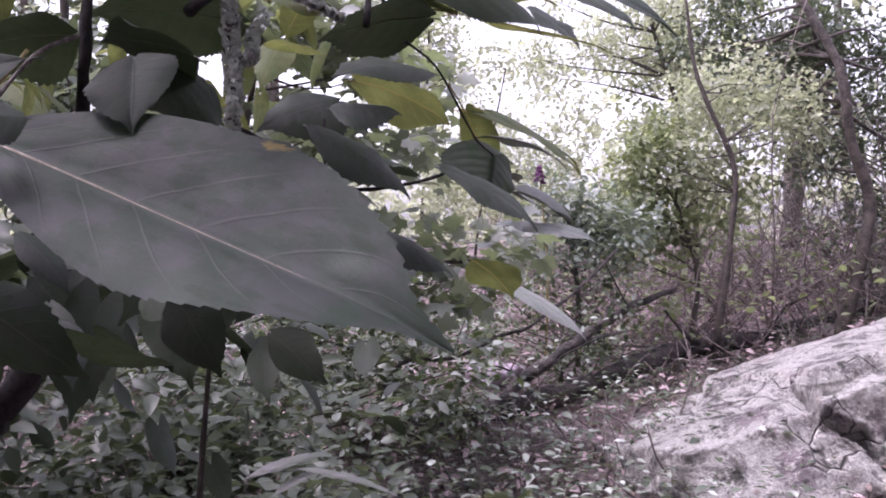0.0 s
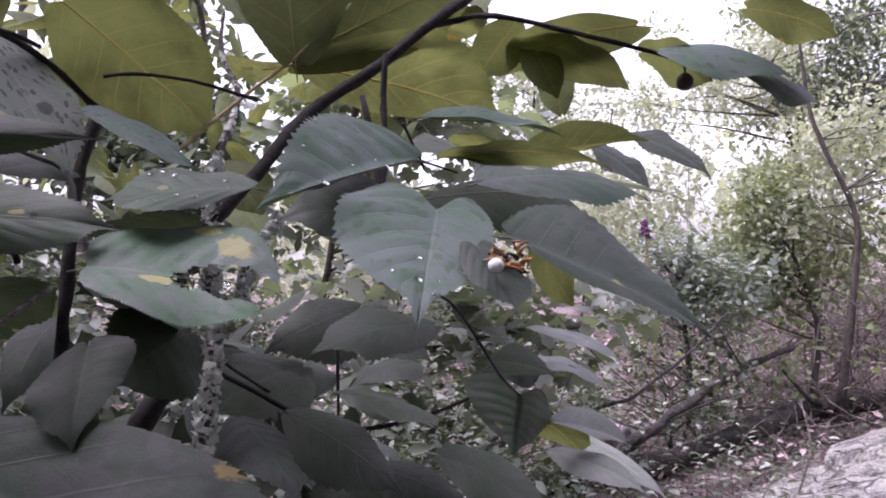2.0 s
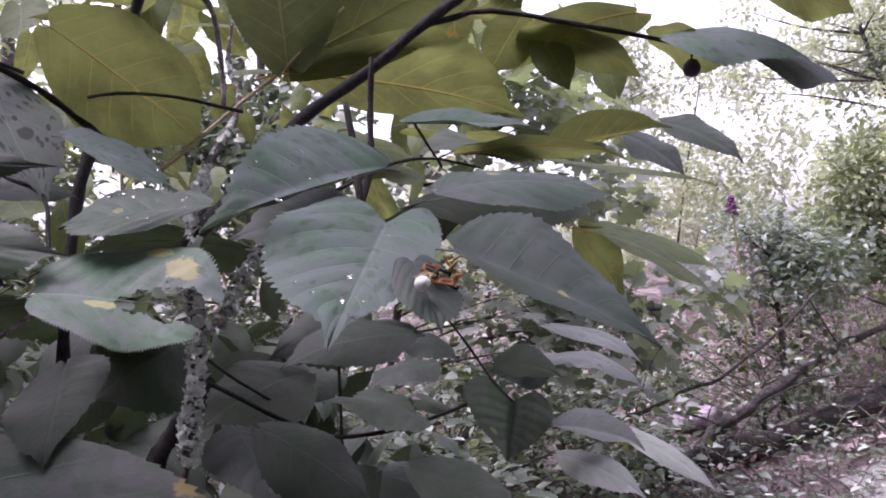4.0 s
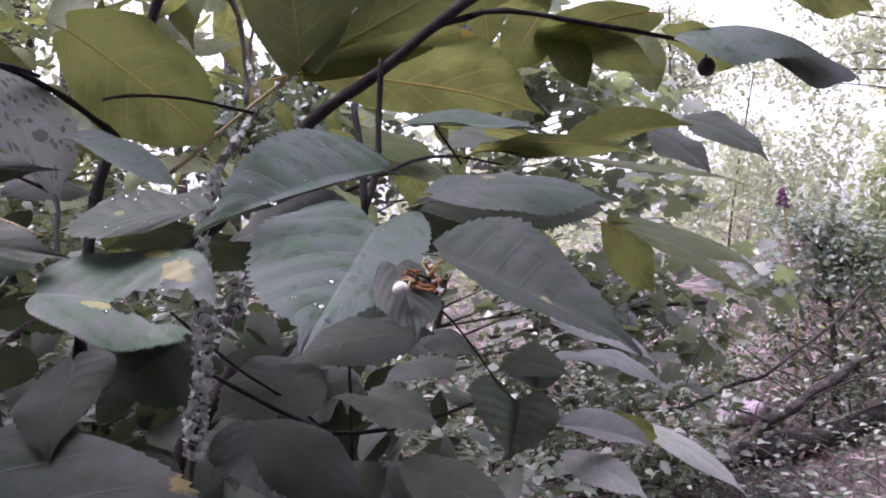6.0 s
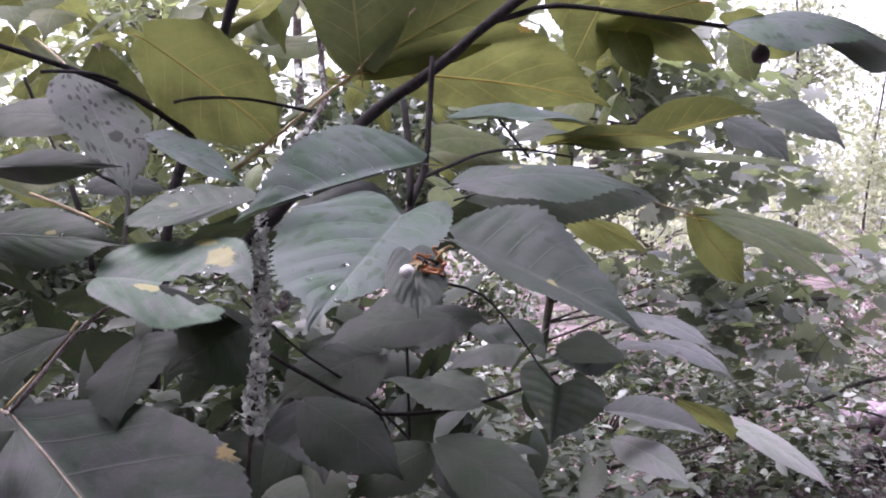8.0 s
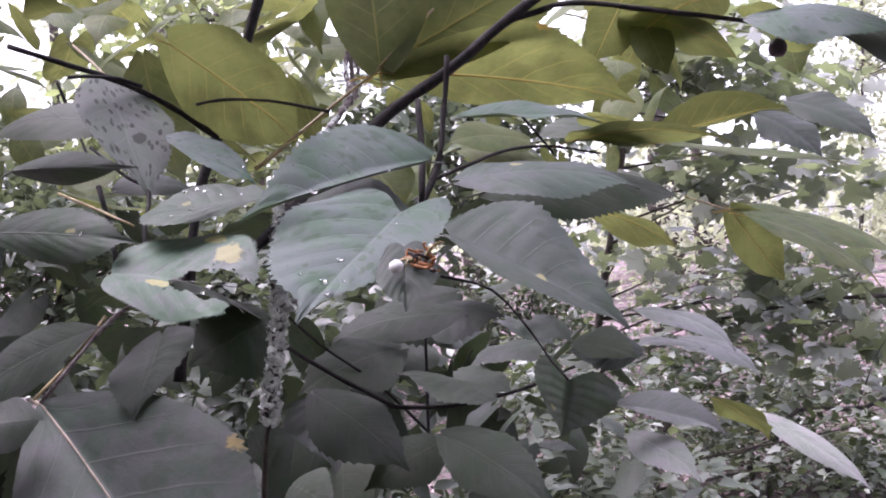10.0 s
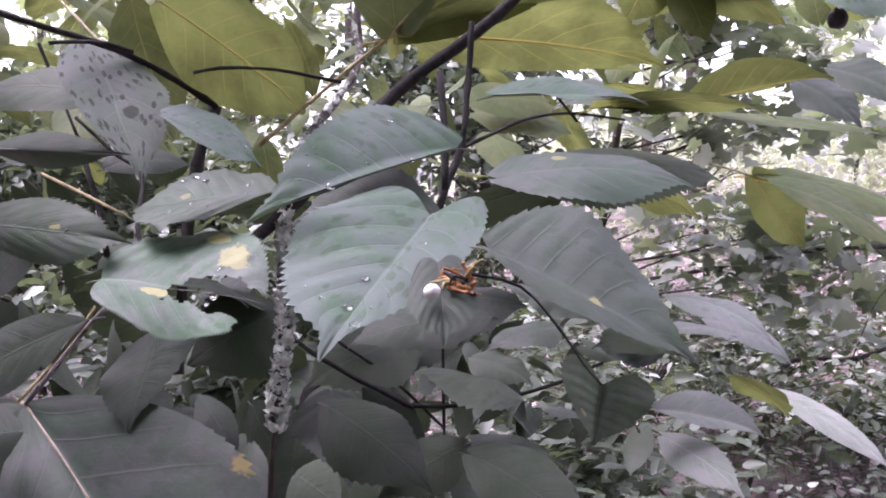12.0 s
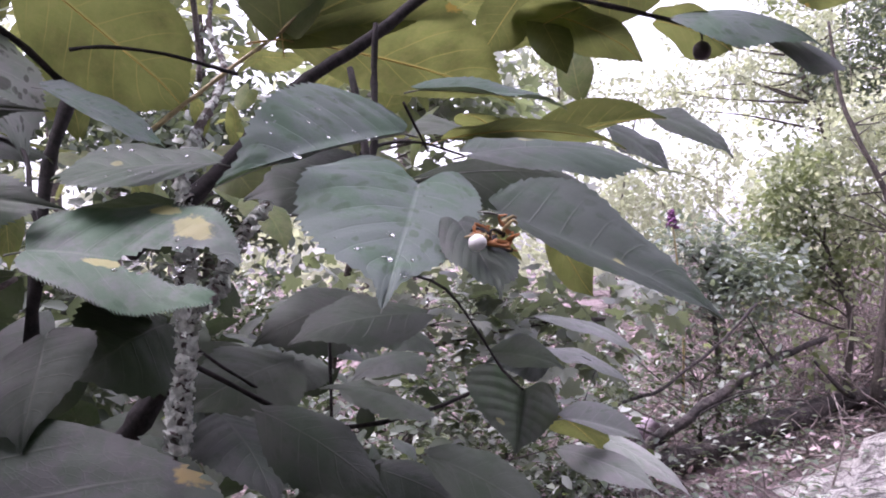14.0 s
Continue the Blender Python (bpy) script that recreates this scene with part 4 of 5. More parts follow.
spread_leaf(shrub, (-0.0619, 0.3738, 1.0364), (-0.1032, 0.3461, 1.0304), (-0.0935, 0.3891, 1.0453), (-0.0835, 0.3423, 1.0246), "oval", "patched", bow=0.02, drops=20)
spread_leaf(shrub, (-0.1431, 0.4072, 1.0706), (-0.0986, 0.4168, 1.0478), (-0.1339, 0.4294, 1.0735), (-0.1143, 0.4045, 1.0529), "oval", "dewy_sheen", bow=0.03, drops=2)
spread_leaf(shrub, (-0.1875, 0.4100, 1.1050), (-0.1378, 0.3896, 1.0414), (-0.1587, 0.4267, 1.0841), (-0.1813, 0.3861, 1.0860), "oval", "spotted", bow=0.02)
spread_leaf(shrub, (-0.1284, 0.3836, 0.9794), (-0.1204, 0.3570, 0.9461), (-0.1104, 0.3855, 0.9766), (-0.1428, 0.3670, 0.9630), "oval", bow=0.01, bulge=0.08)
spread_leaf(shrub, (-0.2020, 0.3657, 1.0572), (-0.1069, 0.3483, 1.0505), (-0.1538, 0.3566, 1.0617), (-0.1540, 0.3561, 1.0467), "oval", "plain", bow=0.08)
spread_leaf(shrub, (-0.1840, 0.3357, 1.0270), (-0.0919, 0.3333, 1.0202), (-0.1353, 0.3400, 1.0353), (-0.1272, 0.3293, 1.0123), "oval", "patched", bow=0.03, drops=2)
spread_leaf(shrub, (-0.0987, 0.4646, 0.9412), (-0.0565, 0.4131, 0.9164), (-0.0965, 0.4284, 0.9327), (-0.0662, 0.4584, 0.9290), "oval", "plain", bow=0.05, bulge=0.07)
spread_leaf(shrub, (0.0270, 0.4847, 0.9495), (0.0238, 0.4809, 0.9231), (-0.0018, 0.5152, 0.9495), (0.0403, 0.5233, 0.9341), "heart", "patched", bow=0.0, lift=0.10)
spread_leaf(shrub, (0.0180, 0.3963, 1.0392), (0.0808, 0.4254, 1.0349), (0.0284, 0.4276, 1.0492), (0.0534, 0.3928, 1.0296), "oval", "patched", bow=0.07)
spread_leaf(shrub, (-0.0113, 0.4608, 1.0745), (0.0480, 0.4871, 1.0705), (0.0064, 0.4820, 1.0820), (0.0210, 0.4590, 1.0714), "oval", "dewy_sheen", bow=0.02)
spread_leaf(shrub, (0.0193, 0.3471, 1.0136), (0.0333, 0.3225, 0.9935), (0.0193, 0.3280, 1.0024), (0.0351, 0.3419, 1.0037), "heart", "plain", bow=0.02, bulge=0.08)
leaf(shrub, (-0.1141, 0.4201, 0.9895), (-0.1605, 0.4341, 0.9991), (0.2839, 0.3195, 0.9041), 0.0525, "oval", fold=0.2, skew=-0.04)
leaf(shrub, (-0.1739, 0.4341, 1.0018), (-0.2172, 0.4201, 0.9908), (-0.3016, 0.2011, 0.9320), 0.0719, "oval", fold=0.2, skew=-0.13)
spread_leaf(shrub, (-0.1900, 0.3680, 0.9480), (0.0040, 0.2900, 0.8720), (-0.0660, 0.3560, 0.9445), (-0.1120, 0.2990, 0.8915), "elliptic", "edged", bow=0.0)
leaf(shrub, (-0.0784, 0.4640, 0.9435), (-0.0536, 0.4791, 0.9046), (0.7981, -0.5181, 0.3076), 0.0243, "oval", fold=0.2)
leaf(shrub, (-0.0461, 0.5064, 0.9123), (0.0069, 0.5125, 0.8863), (0.4477, -0.2830, 0.8482), 0.0496, "oval", fold=0.2, skew=-0.12)
leaf(shrub, (-0.0369, 0.4803, 0.9182), (-0.0664, 0.4496, 0.8985), (0.2680, -0.6899, 0.6725), 0.0294, "oval", fold=0.2)
leaf(shrub, (-0.0060, 0.4360, 0.9845), (-0.0481, 0.4002, 0.9765), (0.1970, -0.4288, 0.8816), 0.0375, "oval", fold=0.2, skew=-0.22)
leaf(shrub, (-0.0146, 0.4935, 1.0418), (0.0635, 0.5779, 1.0378), (0.5858, -0.5126, 0.6278), 0.0339, "oval", arch=0.1, skew=-0.44)
leaf(shrub, (-0.1778, 0.4143, 1.0814), (-0.2679, 0.4020, 1.0813), (0.0947, -0.6918, 0.7158), 0.0321, "oval", arch=0.1, skew=0.04)
leaf(shrub, (-0.1829, 0.4122, 1.0490), (-0.1662, 0.4514, 1.0499), (0.4545, -0.2147, 0.8645), 0.0307, "oval", arch=0.1, skew=0.17)
leaf(shrub, (-0.1790, 0.3930, 0.9815), (-0.2600, 0.3700, 0.9390), (0.0901, -0.8272, 0.5505), 0.0370, "elliptic", fold=0.05)
leaf(shrub, (-0.1140, 0.4461, 0.9808), (-0.1338, 0.4057, 0.9626), (0.5613, -0.5515, 0.6170), 0.0524, "oval", fold=0.2)
leaf(shrub, (-0.0613, 0.5472, 0.9885), (-0.1039, 0.5147, 0.9671), (0.1882, -0.6983, 0.6906), 0.0449, "oval", fold=0.2, skew=0.20)
leaf(shrub, (-0.0615, 0.5193, 0.9808), (-0.0222, 0.5244, 0.9775), (0.1293, -0.4229, 0.8969), 0.0457, "oval", fold=0.2, skew=-0.29)
leaf(shrub, (-0.0146, 0.4910, 0.9400), (-0.0570, 0.4693, 0.9534), (0.2811, 0.0397, 0.9589), 0.0562, "oval", fold=0.2)
spread_leaf(shrub, (0.0335, 0.5915, 0.9514), (0.0052, 0.5432, 0.9565), (0.0117, 0.6029, 0.9605), (0.0258, 0.5424, 0.9460), "oval", bow=0.05)
# paler narrow leaves lower on the same shrub
leaf(shrub, (0.0067, 0.7287, 1.0874), (-0.0562, 0.6595, 1.0870), (0.2982, -0.2763, 0.9136), 0.0664, "oval", arch=0.08, skew=-0.24)
leaf(shrub, (0.1003, 0.7348, 1.1066), (0.1547, 0.7303, 1.0749), (0.4088, -0.4899, 0.7700), 0.0551, "oval", arch=0.06, skew=0.26)
leaf(shrub, (0.0744, 0.7845, 1.1058), (0.1182, 0.7827, 1.0704), (0.5473, -0.4571, 0.7010), 0.0603, "oval", arch=0.06, skew=0.15)
# leaves behind the heart-shaped leaf and low in the shrub
leaf(shrub, (-0.0084, 0.4034, 1.0238), (-0.0533, 0.3739, 1.0249), (0.3582, -0.5181, 0.7767), 0.0541, "oval", arch=0.1, skew=-0.05)
leaf(shrub, (-0.0856, 0.5222, 0.9590), (-0.1217, 0.4739, 0.9397), (0.1658, -0.4709, 0.8664), 0.0599, "oval", fold=0.15, skew=-0.06)
leaf(shrub, (-0.0555, 0.3969, 0.9528), (-0.0129, 0.4022, 0.9230), (0.5471, -0.4538, 0.7034), 0.0371, "oval", fold=0.25)
leaf(shrub, (-0.0003, 0.4082, 0.9364), (0.0440, 0.4143, 0.9095), (0.5248, -0.3162, 0.7903), 0.0414, "oval", fold=0.1, skew=0.08)
leaf(shrub, (-0.1524, 0.3347, 0.9487), (-0.1775, 0.3148, 0.9432), (0.3158, -0.6049, 0.7310), 0.0309, "oval", fold=0.3, skew=-0.14)
leaf(shrub, (-0.1092, 0.5041, 1.0243), (-0.1903, 0.4901, 1.0269), (-0.0302, 0.3471, 0.9373), 0.0691, "oval", fold=0.2, skew=-0.08)
leaf(shrub, (-0.0078, 0.5461, 1.0380), (-0.0709, 0.5181, 1.0182), (-0.4142, 0.3373, 0.8454), 0.0556, "oval", fold=0.2, skew=-0.06)
leaf(shrub, (-0.2796, 0.6301, 0.8814), (-0.2204, 0.6161, 0.8251), (-0.0842, -0.9841, 0.1564), 0.0543, "oval", fold=0.2)
leaf(shrub, (-0.1764, 0.5951, 0.8715), (-0.1561, 0.5741, 0.8126), (-0.0000, -0.9418, 0.3361), 0.0480, "heart", fold=0.2)
leaf(shrub, (-0.1303, 0.7001, 0.8363), (-0.0856, 0.6861, 0.7997), (-0.1148, -0.9665, 0.2295), 0.0353, "oval", fold=0.2, skew=0.06)
leaf(shrub, (-0.1096, 0.3781, 0.8808), (-0.0873, 0.3641, 0.8496), (0.0945, -0.8813, 0.4630), 0.0256, "oval", fold=0.2)
leaf(shrub, (0.0075, 0.5516, 0.9597), (0.0428, 0.5532, 0.9522), (0.2027, -0.4864, 0.8499), 0.0305, "oval", fold=0.1, skew=0.35)
leaf(shrub, (-0.0756, 0.5739, 0.9401), (-0.0399, 0.5757, 0.9271), (0.3444, -0.2054, 0.9161), 0.0405, "oval", fold=0.1)
leaf(shrub, (-0.0440, 0.6279, 0.9521), (-0.0752, 0.5896, 0.9416), (0.0393, -0.2943, 0.9549), 0.0376, "oval", fold=0.1, skew=0.16)
leaf(shrub, (-0.0930, 0.5497, 0.9595), (-0.0829, 0.5159, 0.9409), (0.4329, -0.3326, 0.8378), 0.0266, "heart", fold=0.1, skew=0.44)
leaf(shrub, (-0.0717, 0.6921, 0.9621), (-0.0399, 0.6843, 0.9467), (0.3620, -0.2825, 0.8883), 0.0414, "heart", fold=0.1, skew=-0.16)
leaf(shrub, (0.1031, 0.5691, 1.1271), (0.1747, 0.5745, 1.1110), (0.2126, -0.6481, 0.7313), 0.0341, "oval", look="dewy_sheen", arch=0.08, fold=0.1, skew=-0.37)
leaf(shrub, (0.1362, 0.5745, 1.1194), (0.1944, 0.6122, 1.1065), (0.3941, -0.3137, 0.8639), 0.0717, "lance", arch=0.08, fold=0.3, skew=0.06)
leaf(seedling, (-0.1442, 0.6651, 0.7334), (-0.0787, 0.7001, 0.7461), (0.1161, -0.5231, 0.8443), 0.0101, "lance", skew=0.27)
leaf(seedling, (-0.1074, 0.6651, 0.7416), (-0.0250, 0.6441, 0.7249), (0.0545, -0.4821, 0.8744), 0.0074, "lance", skew=0.45)
leaf(seedling, (-0.1238, 0.6651, 0.7212), (-0.0852, 0.7001, 0.7367), (-0.0481, -0.3592, 0.9320), 0.0090, "lance", skew=-0.09)
spread_leaf(seedling, (0.0427, 0.5181, 0.9327), (0.0843, 0.5691, 0.9120), (0.0587, 0.5500, 0.9364), (0.0620, 0.5260, 0.9250), "oval", bow=0.04)
spread_leaf(seedling, (0.0401, 0.5388, 0.9150), (0.0844, 0.4973, 0.9046), (0.0639, 0.5331, 0.9156), (0.0542, 0.5063, 0.9080), "oval", bow=0.04)
leaf(seedling, (0.0473, 0.8670, 0.8718), (0.1385, 0.8689, 0.8147), (0.4722, -0.4801, 0.7393), 0.0310, "lance", look="pale", arch=0.05, skew=0.09)
leaf(seedling, (0.0253, 0.6067, 0.9746), (0.0837, 0.6040, 0.9530), (0.3406, -0.0891, 0.9360), 0.0547, "lance", arch=0.1)
leaf(seedling, (0.0273, 0.7012, 0.9492), (0.0824, 0.6969, 0.9257), (0.3879, -0.0673, 0.9192), 0.0604, "lance", arch=0.1)
leaf(seedling, (0.0532, 0.6511, 0.9482), (0.0210, 0.6190, 0.9513), (0.1287, -0.0345, 0.9911), 0.0371, "lance", arch=0.1)
leaf(sapling, (0.0268, 0.8181, 0.8912), (0.0652, 0.8447, 0.8565), (0.3961, 0.4621, 0.7934), 0.0690, "lance", arch=0.05, skew=-0.09)
# large thin leaflets of the sapling, lit from above
leaf(sapling, (-0.1712, 0.4403, 1.1271), (-0.1207, 0.4828, 1.0757), (-0.0431, 0.7903, 0.6113), 0.0724, "round", arch=0.03)
spread_leaf(sapling, (-0.0912, 0.5199, 1.1151), (0.0095, 0.6776, 1.1119), (-0.0146, 0.5657, 1.1395), (-0.0581, 0.6083, 1.1023), "leaflet", "edged", bow=0.03)
spread_leaf(sapling, (0.0124, 0.7161, 1.0868), (0.1067, 0.6868, 1.0972), (0.0520, 0.6900, 1.1106), (0.0611, 0.7130, 1.0934), "leaflet", "plain", bow=0.03)
leaf(sapling, (-0.0873, 0.5142, 1.1176), (-0.1058, 0.5324, 1.2234), (0.3368, -0.9163, 0.2168), 0.0630, "round", look="edged", arch=0.04, skew=-0.11)
leaf(sapling, (-0.0898, 0.5245, 1.1198), (0.0046, 0.6130, 1.1962), (0.6622, -0.7478, 0.0477), 0.0475, "round", arch=0.04, skew=-0.11)
leaf(sapling, (0.0127, 0.7239, 1.0856), (0.1397, 0.7543, 1.0643), (0.2046, -0.1822, 0.9617), 0.0526, "lance", arch=0.0)
leaf(sapling, (0.0084, 0.7218, 1.0866), (-0.0175, 0.6470, 1.0989), (0.1025, 0.1267, 0.9866), 0.0407, "round", arch=0.03, skew=-0.04)
leaf(sapling, (-0.0828, 0.7243, 1.0951), (-0.1218, 0.6667, 1.0929), (0.5138, -0.3768, 0.7708), 0.0450, "round", arch=0.06, skew=-0.04)
leaf(sapling, (0.0227, 0.9468, 1.0431), (0.0594, 1.0040, 0.9762), (-0.6278, 0.7273, 0.2775), 0.0455, "round", arch=0.03, skew=-0.10)
leaf(sapling, (0.0250, 0.9479, 1.0430), (0.1648, 1.0780, 0.9932), (0.5018, -0.2184, 0.8369), 0.0675, "lance", arch=0.06, skew=-0.11)
leaf(sapling, (0.0419, 0.9017, 1.0371), (0.1485, 0.9537, 0.9733), (0.5735, -0.1991, 0.7946), 0.0772, "lance", arch=0.06, skew=0.06)
leaf(sapling, (-0.0758, 0.8059, 1.0482), (0.0070, 0.8074, 1.0117), (0.3793, 0.3100, 0.8718), 0.0938, "round", arch=0.06, skew=0.13)
leaf(sapling, (-0.1738, 0.6417, 1.0788), (-0.1429, 0.6336, 1.0460), (0.3057, -0.8167, 0.4894), 0.0379, "round", skew=0.13)
leaf(sapling, (-0.1294, 0.7019, 1.0907), (-0.0681, 0.7316, 1.0751), (0.3532, -0.2592, 0.8989), 0.0756, "round")
leaf(sapling, (-0.2140, 0.5832, 1.1046), (-0.2861, 0.5871, 1.1224), (0.1317, -0.7125, 0.6892), 0.0381, "round", skew=0.15)
leaf(sapling, (0.0877, 0.5556, 1.1381), (0.0094, 0.6604, 1.1393), (0.2778, 0.1972, 0.9402), 0.0468, "round")
leaf(sapling, (0.0297, 0.6218, 1.1508), (0.0892, 0.6167, 1.1173), (0.4894, 0.2817, 0.8253), 0.0507, "round", skew=0.06)
leaf(sapling, (0.0278, 0.6356, 1.1539), (0.0461, 0.6256, 1.1139), (0.1009, -0.9532, 0.2849), 0.0244, "round")
leaf(sapling, (0.0213, 0.6203, 1.1605), (-0.0051, 0.6465, 1.1327), (0.1092, 0.7730, 0.6250), 0.0322, "round", skew=-0.04)
leaf(sapling, (0.0947, 0.6024, 1.1354), (0.1339, 0.5941, 1.1156), (0.4726, 0.1551, 0.8675), 0.0580, "round")
leaf(sapling, (0.1508, 0.5848, 1.1534), (0.1970, 0.5792, 1.1342), (0.3895, 0.0779, 0.9177), 0.0594, "round", look="edged")
leaf(sapling, (-0.0340, 0.6651, 1.0843), (0.0797, 0.6441, 1.0746), (0.1018, 0.0907, 0.9907), 0.0698, "lance", skew=-0.08)
leaf(sapling, (-0.0475, 0.4907, 1.0749), (-0.0424, 0.4828, 1.0486), (0.4382, -0.8330, 0.3377), 0.0063, "lance", look="edged", fold=0.5, skew=-0.05)
# branches
twig(sapling, "branch", [(-0.2293, 0.7141, 0.9446), (-0.2548, 0.7001, 0.9007), (-0.2892, 0.7001, 0.8449), (-0.3213, 0.6861, 0.7955), (-0.3559, 0.6721, 0.7111), (-0.3645, 0.6651, 0.4683)], 0.0085, 0.016, bark_dark)
twig(sapling, "branch", [(-0.1151, 0.4180, 1.0079), (-0.0931, 0.4563, 1.0449), (-0.0744, 0.4932, 1.0833), (-0.0481, 0.5182, 1.1092), (-0.0197, 0.5440, 1.1404), (0.0059, 0.5687, 1.1669), (0.0526, 0.6164, 1.2207)], 0.0033, 0.0029, bark_dark)
twig(sapling, "berry_twig", [(-0.0225, 0.5415, 1.1375), (-0.0074, 0.5562, 1.1445), (0.0122, 0.5563, 1.1461), (0.0605, 0.5601, 1.1349), (0.1126, 0.5729, 1.1227), (0.1367, 0.5747, 1.1176)], 0.0017, 0.0010, bark_dark)
twig(sapling, "branch", [(-0.1568, 0.5055, 1.1807), (-0.1655, 0.4950, 1.1349), (-0.1768, 0.4835, 1.0857), (-0.1794, 0.4678, 1.0494), (-0.1757, 0.4546, 1.0106), (-0.1731, 0.4411, 0.9485)], 0.0028, 0.0031, bark_dark)
twig(sapling, "twig", [(-0.1994, 0.3642, 1.1151), (-0.1846, 0.3780, 1.1087), (-0.1776, 0.4038, 1.1037), (-0.1702, 0.4296, 1.0961), (-0.1656, 0.4686, 1.0796)], 0.0013, 0.0017, bark_dark)
twig(sapling, "twig", [(-0.1787, 0.3799, 1.1004), (-0.1755, 0.3892, 1.1023), (-0.1732, 0.4058, 1.1034), (-0.1672, 0.4159, 1.1002)], 0.0008, 0.0010, bark_dark)
twig(sapling, "twig", [(-0.1494, 0.4347, 1.0915), (-0.1380, 0.4400, 1.0933), (-0.1171, 0.4532, 1.0922), (-0.0928, 0.4714, 1.0866)], 0.0008, 0.0008, bark_dark)
twig(sapling, "petiole", [(-0.1275, 0.4529, 1.0582), (-0.1190, 0.4738, 1.0746), (-0.1058, 0.4972, 1.0955), (-0.0909, 0.5174, 1.1150), (-0.0854, 0.5326, 1.1272)], 0.0012, 0.0008, stalk)
twig(sapling, "petiole", [(-0.0873, 0.5142, 1.1158), (-0.0747, 0.5227, 1.1325), (-0.0628, 0.5347, 1.1495)], 0.0010, 0.0007, stalk)
twig(sapling, "twig", [(-0.0376, 0.4989, 1.1131), (-0.0384, 0.4966, 1.0926), (-0.0360, 0.4884, 1.0768), (-0.0345, 0.4793, 1.0552), (-0.0364, 0.4605, 1.0300), (-0.0371, 0.4505, 1.0092)], 0.0014, 0.0020, bark_dark)
twig(sapling, "twig", [(-0.0447, 0.4785, 1.0884), (-0.0368, 0.4670, 1.0611), (-0.0314, 0.4543, 1.0355)], 0.0017, 0.0017, bark_dark)
twig(sapling, "twig", [(-0.0781, 0.5520, 1.0541), (-0.0694, 0.5879, 1.0657), (-0.0614, 0.6234, 1.0763), (-0.0483, 0.6607, 1.0818), (-0.0261, 0.7168, 1.0798)], 0.0013, 0.0008, bark_dark)
twig(sapling, "twig", [(-0.0498, 0.6236, 1.1004), (-0.0427, 0.6662, 1.0768)], 0.0008, 0.0008, bark_dark)
twig(sapling, "twig", [(-0.0182, 0.4455, 1.0008), (-0.0031, 0.4685, 0.9930), (0.0093, 0.4824, 0.9732), (0.0180, 0.4870, 0.9580), (0.0270, 0.4847, 0.9495)], 0.0007, 0.0005, bark_dark)
twig(sapling, "twig", [(-0.0800, 0.4630, 0.9368), (-0.0454, 0.4953, 0.9322), (-0.0108, 0.5197, 0.9390), (0.0115, 0.5381, 0.9490)], 0.0013, 0.0008, bark_dark)
twig(sapling, "twig", [(-0.1484, 0.4833, 0.9920), (-0.1158, 0.4877, 0.9644), (-0.0875, 0.4984, 0.9429), (-0.0643, 0.5138, 0.9145)], 0.0008, 0.0008, bark_dark)
twig(sapling, "twig", [(-0.0667, 0.5185, 0.9733), (-0.0655, 0.5157, 0.9394), (-0.0642, 0.5130, 0.9055)], 0.0008, 0.0008, bark_dark)
twig(sapling, "twig", [(-0.1445, 0.4625, 0.9798), (-0.0958, 0.4552, 0.9573), (-0.0596, 0.4728, 0.9345)], 0.0012, 0.0010, bark_dark)
twig(sapling, "twig", [(-0.1799, 0.3976, 1.0499), (-0.1677, 0.3931, 1.0262), (-0.1590, 0.3878, 1.0103)], 0.0013, 0.0013, bark_dark)
twig(sapling, "twig", [(-0.2076, 0.4182, 1.0733), (-0.1617, 0.3984, 1.0531), (-0.1410, 0.3915, 1.0447), (-0.1264, 0.3729, 1.0235), (-0.1178, 0.3677, 1.0092)], 0.0008, 0.0008, bark_dark)
twig(sapling, "twig", [(-0.2374, 0.4238, 1.1116), (-0.2272, 0.4261, 1.0876), (-0.2062, 0.4178, 1.0630)], 0.0008, 0.0008, bark_dark)
twig(sapling, "petiole", [(-0.1861, 0.3790, 1.0460), (-0.1593, 0.3748, 1.0375), (-0.1308, 0.3714, 1.0279)], 0.0008, 0.0006, stalk)
twig(sapling, "petiole", [(-0.1797, 0.3992, 0.9864), (-0.1883, 0.3857, 0.9663), (-0.1864, 0.3619, 0.9510)], 0.0010, 0.0008, stalk)
twig(sapling, "petiole", [(-0.3041, 0.4937, 1.1544), (-0.2530, 0.4687, 1.1276), (-0.2096, 0.4557, 1.0983)], 0.0008, 0.0008, stalk)
twig(sapling, "petiole", [(-0.0248, 0.7368, 1.0932), (0.0083, 0.7218, 1.0862)], 0.0010, 0.0008, stalk)
twig(sapling, "petiole", [(0.0053, 0.8450, 1.0518), (0.0226, 0.9467, 1.0421)], 0.0010, 0.0008, stalk)
twig(sapling, "twig", [(-0.2122, 0.6189, 1.2128), (-0.1870, 0.6289, 1.1884), (-0.1808, 0.6317, 1.1448), (-0.1743, 0.6194, 1.1188)], 0.0020, 0.0017, bark_pale)
twig(shrub, "petiole", [(-0.1900, 0.3680, 0.9480), (-0.1830, 0.3800, 0.9640), (-0.1760, 0.4000, 0.9850), (-0.1700, 0.4300, 1.0000)], 0.0010, 0.0012, bark_pale)
